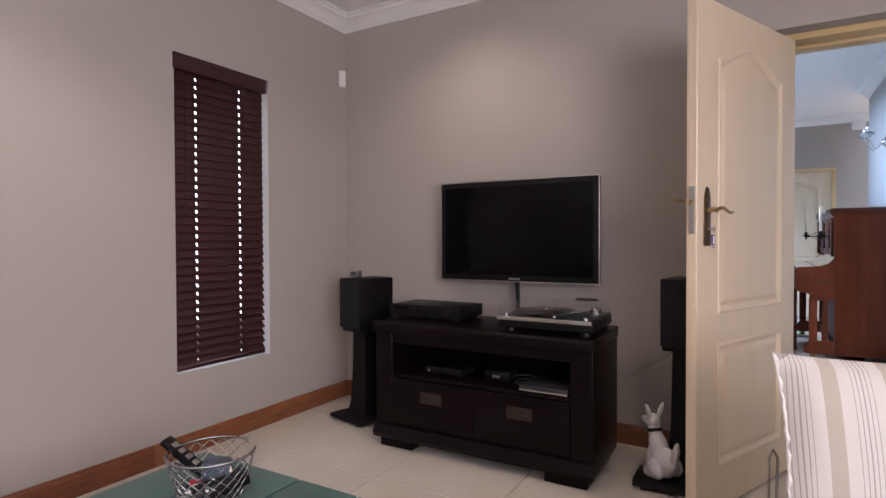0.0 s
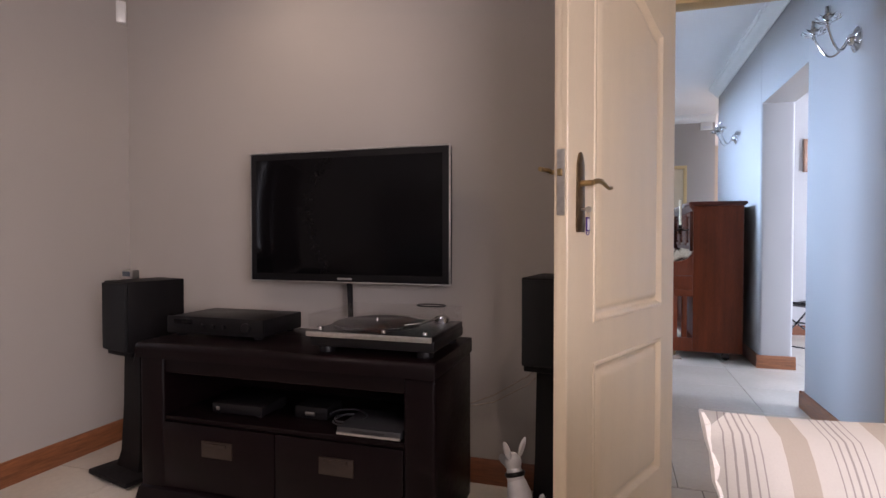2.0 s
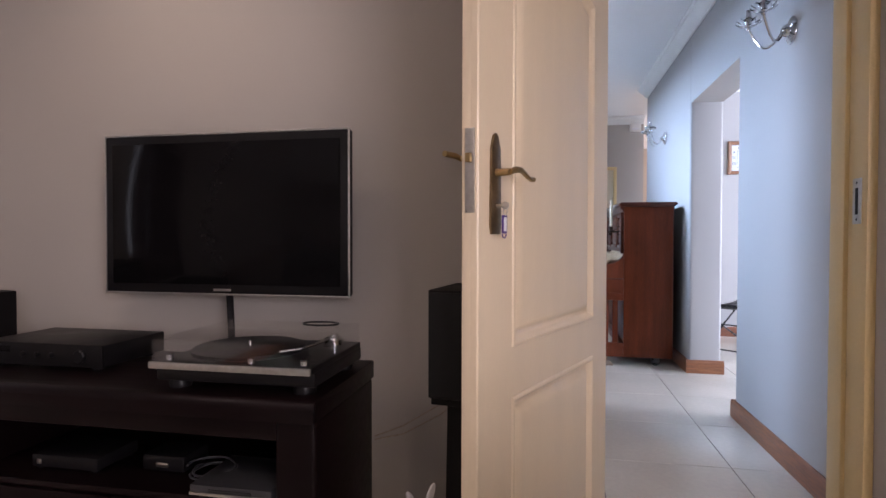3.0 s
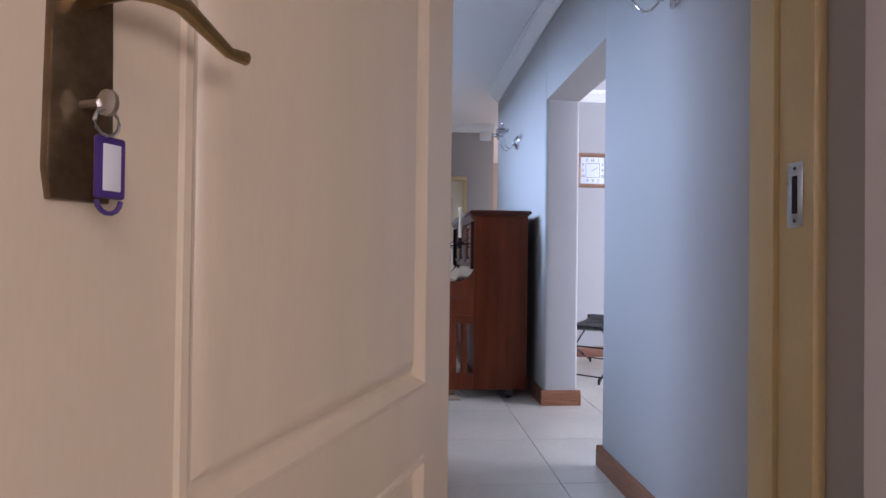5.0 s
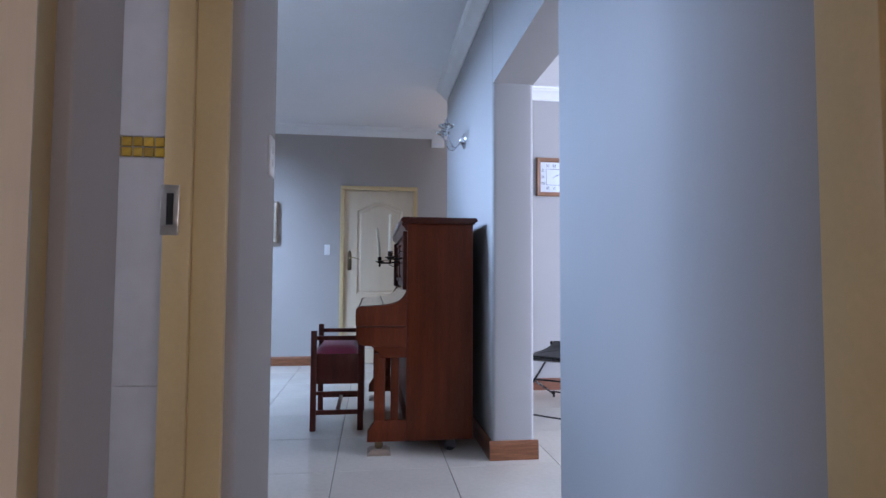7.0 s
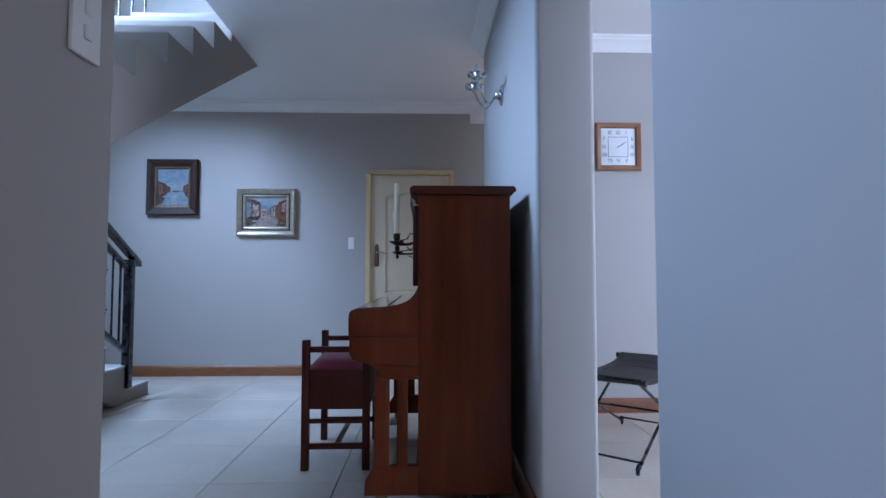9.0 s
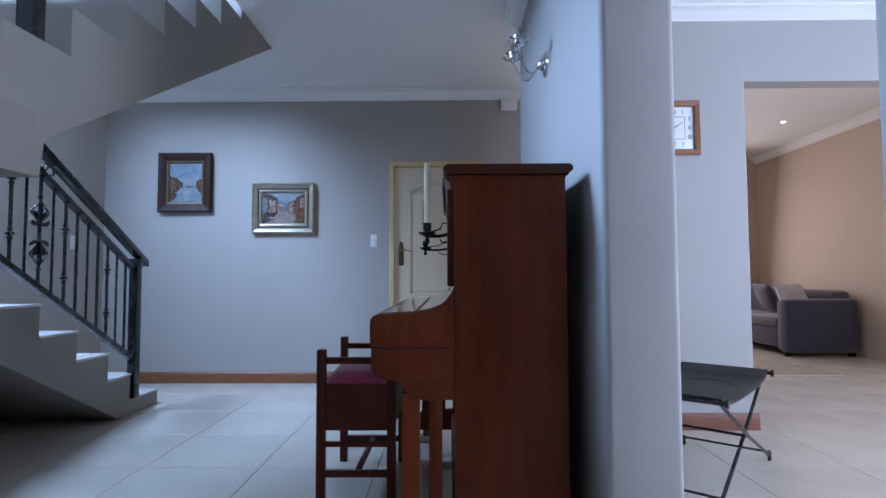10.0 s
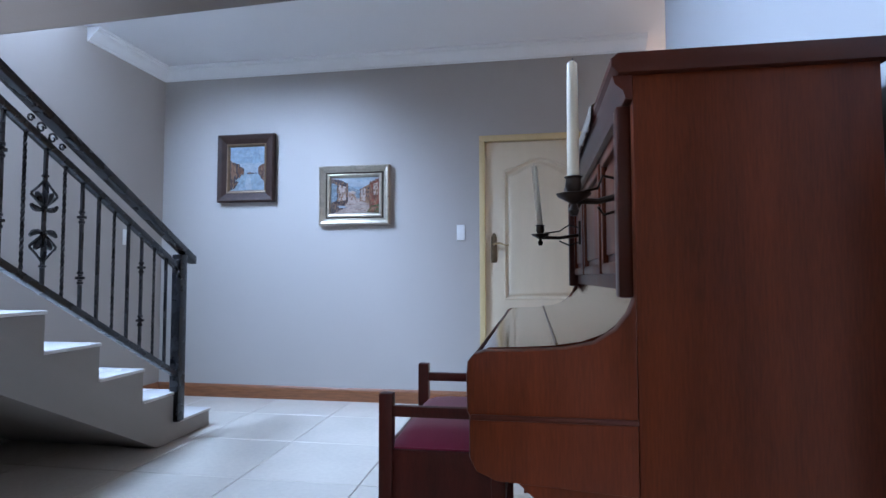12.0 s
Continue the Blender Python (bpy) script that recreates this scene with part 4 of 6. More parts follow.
for s in (-1, 1):
    x0, x1 = (-hw + 0.111, -0.0015) if s < 0 else (0.0015, hw - 0.111)
    drawer = part("drawer", boxed(((x0, -hd + 0.0205, 0.131), (x1, -hd + 0.045, 0.374)), bevel=0.002), M_ESP, cab)
    bm = bmesh.new()
    xc = (x0 + x1) / 2
    cube(bm, (xc - 0.065, -hd + 0.014, 0.262), (xc + 0.065, -hd + 0.022, 0.322), 0.003)
    cube(bm, (xc - 0.045, -hd + 0.006, 0.305), (xc + 0.045, -hd + 0.016, 0.318), 0.003)
    part("cup_pull", bm, M_PULL, drawer, "dull bronze cup pull")
for x in (-hw + 0.13, hw - 0.13):
    for y in (-hd + 0.08, hd - 0.07):
        part("foot", boxed(((x - 0.1, y - 0.06, 0), (x + 0.1, y + 0.06, 0.055)), bevel=0.006), M_ESP, cab)

# things in the open shelf
sh_z = 0.395
box1 = thing("set_top_box", (-0.80, 4.30, sh_z), "small black set-top box on the cabinet shelf", "set-top box")
part("case", boxed(((-0.11, -0.08, 0.008), (0.11, 0.08, 0.045)), bevel=0.005), M_BLACK, box1)
part("button", boxed(((-0.09, -0.083, 0.018), (-0.075, -0.079, 0.032)), bevel=0.002), M_STEEL, box1)
for x in (-0.09, 0.09):
    for y in (-0.06, 0.06):
        part("foot", boxed(((x - 0.01, y - 0.01, 0), (x + 0.01, y + 0.01, 0.01)), bevel=0.002), M_BLACK, box1)
box2 = thing("media_player", (-0.52, 4.33, sh_z), "small black media player on the cabinet shelf", "media player")
part("case", boxed(((-0.07, -0.06, 0), (0.07, 0.06, 0.05)), bevel=0.012), M_BLACK, box2)
part("knob", boxed(((-0.02, -0.064, 0.016), (0.02, -0.059, 0.03)), bevel=0.003), M_STEEL, box2)
hp = thing("cable_coil", (-0.36, 4.27, sh_z), "loosely coiled grey cable on the cabinet shelf", "cable")
bm = bmesh.new()
tube(bm, [((0.062 + 0.012 * math.sin(a * 1.7)) * math.cos(a), 0.05 * math.sin(a), 0.008 + 0.004 * a / 3 + 0.012 * max(0, math.sin(a * 0.5 + 1))) for a in np.linspace(0, 16, 70)], 0.0035, 6)
part("coil", bm, M_GREY, hp)
dvd = thing("disc_player", (-0.235, 4.25, sh_z), "slim grey disc player on the cabinet shelf", "disc player")
part("case", boxed(((-0.115, -0.098, 0.006), (0.115, 0.10, 0.034)), bevel=0.004), M_GREY, dvd)
part("front_trim", boxed(((-0.115, -0.1015, 0.008), (0.115, -0.097, 0.016)), bevel=0.001), M_STEEL, dvd, "thin silver front trim")
part("tray_slot", boxed(((-0.06, -0.1025, 0.018), (0.06, -0.099, 0.026)), bevel=0.001), M_DARK, dvd)
for x in (-0.09, 0.09):
    for y in (-0.07, 0.07):
        part("foot", boxed(((x - 0.01, y - 0.01, 0), (x + 0.01, y + 0.01, 0.008)), bevel=0.002), M_BLACK, dvd)

# amplifier
amp = thing("amplifier", (-0.955, 4.42, CH), "flat black stereo amplifier on the media cabinet", "amplifier")
part("case", boxed(((-0.22, -0.125, 0.012), (0.22, 0.14, 0.078)), bevel=0.004), M_BLACK, amp)
front = part("front_panel", boxed(((-0.225, -0.135, 0.012), (0.225, -0.124, 0.080)), bevel=0.003), M_SPK, amp)
for x, rr in ((0.15, 0.02), (-0.05, 0.008), (0.0, 0.008), (0.05, 0.008)):
    bm = bmesh.new()
    lathe(bm, [(rr, 0), (rr, 0.008), (rr * 0.85, 0.011), (0.001, 0.011)], (x, -0.134, 0.046), 16, Euler((radians(90), 0, 0)).to_matrix())
    part("knob", bm, M_BLACK, front)
part("display", boxed(((-0.19, -0.137, 0.05), (-0.10, -0.133, 0.068)), bevel=0.001), M_SCREEN, front)
for x in (-0.18, 0.18):
    for y in (-0.10, 0.11):
        bm = bmesh.new()
        lathe(bm, [(0.018, 0), (0.02, 0.013)], (x, y, 0), 12)
        part("foot", bm, M_BLACK, amp)

# turntable
tt = thing("turntable", (-0.235, 4.34, CH), "silver and black turntable under a clear hinged dust cover", "turntable")
part("base", boxed(((-0.225, -0.17, 0.022), (0.225, 0.18, 0.062)), bevel=0.008), M_BLACK, tt)
part("deck", boxed(((-0.222, -0.19, 0.058), (0.222, 0.178, 0.076)), bevel=0.003), M_BLACK, tt)
part("front_strip", boxed(((-0.224, -0.2, 0.060), (0.224, -0.19, 0.077)), bevel=0.002), M_STEEL, tt, "brushed silver front strip")
for x in (-0.18, 0.18):
    for y in (-0.13, 0.14):
        bm = bmesh.new()
        lathe(bm, [(0.028, 0), (0.03, 0.01), (0.024, 0.024)], (x, y, 0), 14)
        part("foot", bm, M_BLACK, tt)
bm = bmesh.new()
lathe(bm, [(0.001, 0), (0.150, 0), (0.155, 0.004), (0.155, 0.014), (0.148, 0.018), (0.001, 0.018)], (-0.045, -0.01, 0.074), 40)
platter = part("platter", bm, M_BLACK, tt)
bm = bmesh.new()
lathe(bm, [(0.005, 0), (0.004, 0.012), (0.001, 0.014)], (-0.045, -0.01, 0.092), 10)
part("spindle", bm, M_CHROME, platter)
bm = bmesh.new()
lathe(bm, [(0.03, 0), (0.03, 0.022), (0.02, 0.03), (0.001, 0.03)], (0.165, 0.10, 0.075), 18)
tube(bm, [(0.165, 0.13, 0.105), (0.168, 0.0, 0.106), (0.150, -0.09, 0.104), (0.105, -0.125, 0.1)], 0.004, 8)
part("tonearm", bm, M_CHROME, tt)
for x, y in ((-0.19, -0.16), (0.19, -0.16), (0.045, -0.16)):
    bm = bmesh.new()
    lathe(bm, [(0.011, 0), (0.010, 0.014), (0.001, 0.016)], (x, y, 0.075), 12)
    part("control_knob", bm, M_CHROME, tt)
bm = bmesh.new()
c0, c1 = (-0.220, -0.19, 0.078), (0.220, 0.175, 0.132)
for lo, hi in (((c0[0], c0[1], c0[2]), (c0[0] + 0.003, c1[1], c1[2])), ((c1[0] - 0.003, c0[1], c0[2]), (c1[0], c1[1], c1[2])), ((c0[0] + 0.003, c0[1], c0[2]), (c1[0] - 0.003, c0[1] + 0.003, c1[2])), ((c0[0] + 0.003, c1[1] - 0.003, c0[2]), (c1[0] - 0.003, c1[1], c1[2])), ((c0[0], c0[1], c1[2]), (c1[0], c1[1], c1[2] + 0.003))):
    cube(bm, lo, hi)
part("dust_cover", bm, M_LID, tt, "clear acrylic dust cover", smooth=False)
bm = bmesh.new()
tube(bm, [(0.12 + 0.055 * math.cos(a), 0.11 + 0.035 * math.sin(a), 0.140) for a in np.linspace(0, 6.28, 20)[:-1]], 0.003, 6, True)
coil2 = tagged(link("cable_loop", bm, M_BLACK, smooth=True), "thin black cable loop lying on the dust cover", "cable")
coil2.matrix_world = pose(-0.235, 4.34, CH)


# ---- den: loudspeakers on stands ----
def speaker_on_stand(x, y, rz, h, box_h):
    stand = thing("speaker_stand", (x, y, 0), "black wooden speaker stand with a flared column", "speaker stand", "speaker stands", rz)
    part("base_plate", boxed(((-0.15, -0.16, 0.012), (0.15, 0.16, 0.036)), bevel=0.008), M_SPK, stand)
    bm = bmesh.new()
    top = h - 0.02
    rings = []
    for z, w, d in ((0.034, 0.085, 0.09), (0.10, 0.072, 0.075), (0.3, 0.064, 0.066), (top, 0.060, 0.062)):
        rings.append([bm.verts.new((sx * w, sy * d + 0.02, z)) for sx, sy in ((-1, -1), (1, -1), (1, 1), (-1, 1))])
    for a, b in zip(rings, rings[1:]):
        for i in range(4):
            bm.faces.new((a[i], a[(i + 1) % 4], b[(i + 1) % 4], b[i]))
    bm.faces.new(rings[0]), bm.faces.new(rings[-1])
    part("column", bm, M_SPK, stand, smooth=False)
    part("top_plate", boxed(((-0.09, -0.10, top), (0.09, 0.11, h)), bevel=0.003), M_SPK, stand)
    for sx in (-0.13, 0.13):
        for sy in (-0.14, 0.14):
            bm = bmesh.new()
            lathe(bm, [(0.003, 0), (0.010, 0.008), (0.010, 0.014)], (sx, sy, 0), 8)
            part("spike", bm, M_STEEL, stand)
    spk = thing("loudspeaker", (x, y, h), "black bookshelf loudspeaker on its stand", "loudspeaker", "loudspeakers", rz)
    part("cabinet", boxed(((-0.095, -0.11, 0), (0.095, 0.15, box_h)), bevel=0.004), M_SPK, spk)
    grille = part("grille", boxed(((-0.090, -0.124, 0.006), (0.090, -0.108, box_h - 0.006)), bevel=0.006), M_SHADOWCLOTH, spk, "black cloth grille")
    return spk


speaker_on_stand(-1.505, 4.47, -14, 0.565, 0.305)
speaker_on_stand(0.345, 4.46, -8, 0.625, 0.30)
ck = thing("alarm_clock", (-1.60, 4.50, 0.87), "small grey travel clock on a loudspeaker", "clock", rz=-10)
part("case", boxed(((-0.04, -0.012, 0), (0.04, 0.022, 0.042)), bevel=0.005), M_STEEL, ck)
part("display", boxed(((-0.032, -0.0145, 0.012), (0.02, -0.0115, 0.034)), bevel=0.001), M_INK, ck)
for i in range(2):
    bm = bmesh.new()
    o = 0.03 * i
    tube(bm, [(0.33, 4.62, 0.60 + o), (0.2, 4.74, 0.46 + o * 1.2), (0.05, 4.80, 0.36 + o), (-0.06, 4.805, 0.33 + o * 0.4)], 0.0028, 6)
    tagged(link("speaker_cable", bm, M_LACE, smooth=True), "pale speaker cable sagging along the wall", "cable", "speaker cables")
for i in range(2):
    bm = bmesh.new()
    tube(bm, [(-1.56 - 0.03 * i, 4.62, 0.66), (-1.66 - 0.03 * i, 4.76, 0.45), (-1.70 - 0.03 * i, 4.78, 0.12), (-1.66, 4.77, 0.006)], 0.005, 6)
    tagged(link("speaker_cable", bm, M_LINEN, smooth=True), "pale speaker cable hanging behind the stand", "cable", "speaker cables")

# ---- den: seated dog figurine on a small black block ----
block = thing("plinth_block", (0.235, 4.36, 0), "small black lacquered plinth on the floor", "plinth")
part("slab", boxed(((-0.10, -0.09, 0.012), (0.12, 0.09, 0.045)), bevel=0.006), M_BLACK, block)
for sx in (-0.08, 0.10):
    for sy in (-0.07, 0.07):
        part("foot", boxed(((sx - 0.012, sy - 0.012, 0), (sx + 0.012, sy + 0.012, 0.014)), bevel=0.002), M_STEEL, block)
bm = bmesh.new()
def blob(c, r, rot=(0, 0, 0), seg=14, mi=0):
    res = bmesh.ops.create_uvsphere(bm, u_segments=seg, v_segments=max(6, seg // 2), radius=1.0)
    m = Matrix.Translation(c) @ Euler([radians(a) for a in rot]).to_matrix().to_4x4() @ Matrix.Diagonal((*r, 1))
    for v in res["verts"]:
        v.co = m @ v.co
    for f in {f for v in res["verts"] for f in v.link_faces}:
        f.material_index = mi
# rump and haunches, chest leaning forward, slim neck, long muzzle, splayed ears, raised tail
blob((0.020, 0, 0.062), (0.058, 0.052, 0.062))
blob((-0.015, 0, 0.105), (0.040, 0.040, 0.085), (0, -24, 0))
blob((-0.042, 0, 0.165), (0.029, 0.029, 0.052), (0, -18, 0))
blob((-0.058, 0, 0.212), (0.031, 0.029, 0.031))
blob((-0.092, 0, 0.204), (0.034, 0.018, 0.016), (0, 10, 0))
for s in (-1, 1):
    blob((-0.048, s * 0.030, 0.256), (0.007, 0.012, 0.036), (s * -24, 0, 0), 8)
    blob((-0.045, s * 0.026, 0.055), (0.014, 0.014, 0.062), (0, 4, 0), 10)
    blob((-0.056, s * 0.026, 0.010), (0.024, 0.015, 0.011), (0, 0, 0), 10)
    blob((0.018, s * 0.046, 0.040), (0.046, 0.022, 0.042), (0, 0, 0), 10)
    blob((-0.018, s * 0.050, 0.010), (0.034, 0.014, 0.011), (0, 0, 0), 10)
blob((0.074, 0, 0.10), (0.016, 0.016, 0.070), (0, 14, 0), 10)
lathe(bm, [(0.031, -0.007), (0.034, 0), (0.031, 0.007)], (-0.045, 0, 0.178), 18, Euler((0, radians(-18), 0)).to_matrix(), 1)
dog = tagged(link("dog_figurine", bm, [M_FIG, M_BLACK], smooth=True), "white seated terrier figurine with a black collar", "figurine")
dog.matrix_world = pose(0.245, 4.37, 0.045, 0, 0, -42) @ Matrix.Diagonal((1.08, 1.08, 1.08, 1))

# ---- den: plank coffee table with a wire basket ----
table = thing("coffee_table", (-0.42, 2.15, 0), "teal painted plank coffee table", "table")
TX0, TX1, TY1 = -0.935, 0.1, 2.915
xs = [TX0, -0.728, -0.516, -0.306, -0.10, TX1]
for a, b in zip(xs, xs[1:]):
    part("plank", boxed(((a + 0.004 + 0.42, 1.40 - 2.15, 0.392), (b - 0.004 + 0.42, TY1 - 2.15, 0.42)), bevel=0.004), M_TEAL, table)
part("apron", boxed(((TX0 + 0.47, 1.46 - 2.15, 0.31), (TX1 + 0.37, TY1 - 2.21, 0.39)), bevel=0.004), M_TEAL, table)
for x in (TX0 + 0.48, TX1 + 0.36):
    for y in (1.47 - 2.15, TY1 - 2.22):
        part("leg", boxed(((x - 0.035, y - 0.035, 0), (x + 0.035, y + 0.035, 0.39)), bevel=0.004), M_TEAL, table)
basket = thing("wire_basket", (-0.665, 2.735, 0.42), "round silver wire basket with odds and ends", "basket")
bm = bmesh.new()
def ring(r, z, rad, n=36):
    tube(bm, [(r * math.cos(a), r * math.sin(a), z) for a in np.linspace(0, 2 * math.pi, n + 1)[:-1]], rad, 6, True)
ring(0.112, 0.112, 0.0035)
part("rim", bm, M_WIRE, basket)
bm = bmesh.new()
for k, z in enumerate(np.linspace(0.008, 0.10, 7)):
    r0 = 0.085 + 0.027 * z / 0.11
    tube(bm, [((r0 + 0.002 * math.sin(a * 18 + k * 3.14)) * math.cos(a), (r0 + 0.002 * math.sin(a * 18 + k * 3.14)) * math.sin(a), z + 0.0065 * math.sin(a * 18 + k * 3.14)) for a in np.linspace(0, 2 * math.pi, 109)[:-1]], 0.0013, 4, True)
ring(0.085, 0.004, 0.002)
for a in np.linspace(0, math.pi, 7)[:-1]:
    tube(bm, [(0.085 * math.cos(a), 0.085 * math.sin(a), 0.004), (-0.085 * math.cos(a), -0.085 * math.sin(a), 0.004)], 0.0015, 5)
part("mesh", bm, M_WIRE, basket)
remote = thing("remote_control", (-0.72, 2.70, 0.430), "black remote control leaning in the basket", "remote control", rz=20)
remote.matrix_world = pose(-0.745, 2.72, 0.50, 0, 38, 25)
part("case", boxed(((-0.085, -0.022, -0.009), (0.085, 0.022, 0.009)), bevel=0.006), M_BLACK, remote)
for i in range(5):
    part("button", boxed(((-0.06 + 0.025 * i, -0.012, 0.008), (-0.045 + 0.025 * i, 0.012, 0.0105)), bevel=0.002), M_STEEL, remote)
rng = random.Random(4)
for i, (nm, lab, cat, mt) in enumerate((("spectacle_case", "dark spectacle case in the wire basket", "case", M_BLACK), ("candle_stub", "pale candle stub in the wire basket", "candle", M_WAX), ("card_box", "small blue card box in the wire basket", "box", M_INK), ("red_lighter", "small red lighter in the wire basket", "lighter", mat("red_plastic", (0.4, 0.02, 0.03), rough=0.3, vary=0.1, bump=0)), ("paper_note", "folded white note in the wire basket", "paper", M_PAPER), ("pen", "grey pen in the wire basket", "pen", M_STEEL))):
    a = i * 1.05
    bm = bmesh.new()
    sz = [(0.07, 0.03, 0.02), (0.016, 0.016, 0.022), (0.045, 0.035, 0.022), (0.035, 0.01, 0.012), (0.022, 0.035, 0.005), (0.06, 0.005, 0.005)][i]
    cube(bm, [-q for q in sz], sz, 0.004, 2)
    ob = tagged(link(nm, bm, mt, smooth=True), lab, cat)
    ob.matrix_world = pose(-0.665 + 0.035 * math.cos(a), 2.735 + 0.035 * math.sin(a), 0.424 + sz[2] * 1.1 + 0.012 * (i % 3), rng.uniform(-12, 12), rng.uniform(-12, 12), rng.uniform(0, 180))

# ---- den: armchair seat with a striped cushion ----
chair = thing("armchair", (1.09, 3.12, 0), "low armchair with an off-white linen seat", "armchair")
part("seat_frame", boxed(((-0.36, -0.30, 0.12), (0.42, 0.34, 0.27)), bevel=0.02), M_LINEN, chair)
bm = bmesh.new()
cube(bm, (-0.42, -0.36, 0.27), (0.46, 0.33, 0.44), 0.07, 5)
part("seat_cushion", bm, M_LINEN, chair)
bm = bmesh.new()
cube(bm, (-0.38, 0.27, 0.27), (0.46, 0.40, 0.60), 0.05, 4)
part("backrest", bm, M_LINEN, chair)
for x in (-0.32, 0.38):
    for y in (-0.26, 0.30):
        part("leg", boxed(((x - 0.025, y - 0.025, 0), (x + 0.025, y + 0.025, 0.125)), bevel=0.004), M_ESP, chair)
pil = thing("striped_cushion", (0.92, 3.34, 0.62), "striped taupe and cream linen cushion leaning on the armchair", "cushion")
pil.matrix_world = pose(0.935, 3.345, 0.622, 74, 0, 13)
bm = bmesh.new()
cushion(bm, 0.56, 0.42, 0.15, 16)
cov = part("cover", bm, M_STRIPE, pil)
for sx in (-1, 1):
    bm = bmesh.new()
    tube(bm, [(sx * (0.278 - 0.0165 * (1 - v * v) * 1.0), 0.21 * v, 0.004 * math.sin(v * 30)) for v in np.linspace(-1, 1, 24)], [0.005 + 0.002 * math.sin(i * 2.1) for i in range(24)], 6)
    part("piping", bm, M_LINEN, pil, "frayed linen piping")
bm = bmesh.new()
tube(bm, [(0.645, 3.53, 0.0), (0.643, 3.52, 0.30), (0.645, 3.51, 0.50), (0.655, 3.50, 0.53), (0.665, 3.50, 0.51), (0.660, 3.49, 0.30), (0.668, 3.485, 0.0)], 0.004, 6)
hook = tagged(link("wire_stand", bm, M_WIRE, smooth=True), "thin bent silver wire stand behind the armchair", "stand")
# downlight trims, out of view; the last two go with the added fill spots
for i, (x, y) in enumerate(((-0.85, 4.2), (-1.0, 2.6), (0.9, 2.6))):
    dl = thing("downlight", (x, y, CEIL_A - 0.004), "recessed round ceiling downlight trim, out of view", "ceiling lamp", "den downlights")
    bm = bmesh.new()
    lathe(bm, [(0.032, 0.003), (0.045, 0.003), (0.045, 0.0), (0.034, -0.004), (0.032, 0.0)], (0, 0, 0), 24)
    part("trim", bm, M_CHROME, dl)

# ---- hall: upright piano ----
PY0, PY1 = 7.72, 9.16
piano = thing("upright_piano", (1.19, PY0, 0), "upright mahogany piano with brass candle arms, keyboard lid closed", "piano")
PL = PY1 - PY0


def pp(x):
    return x - 1.19


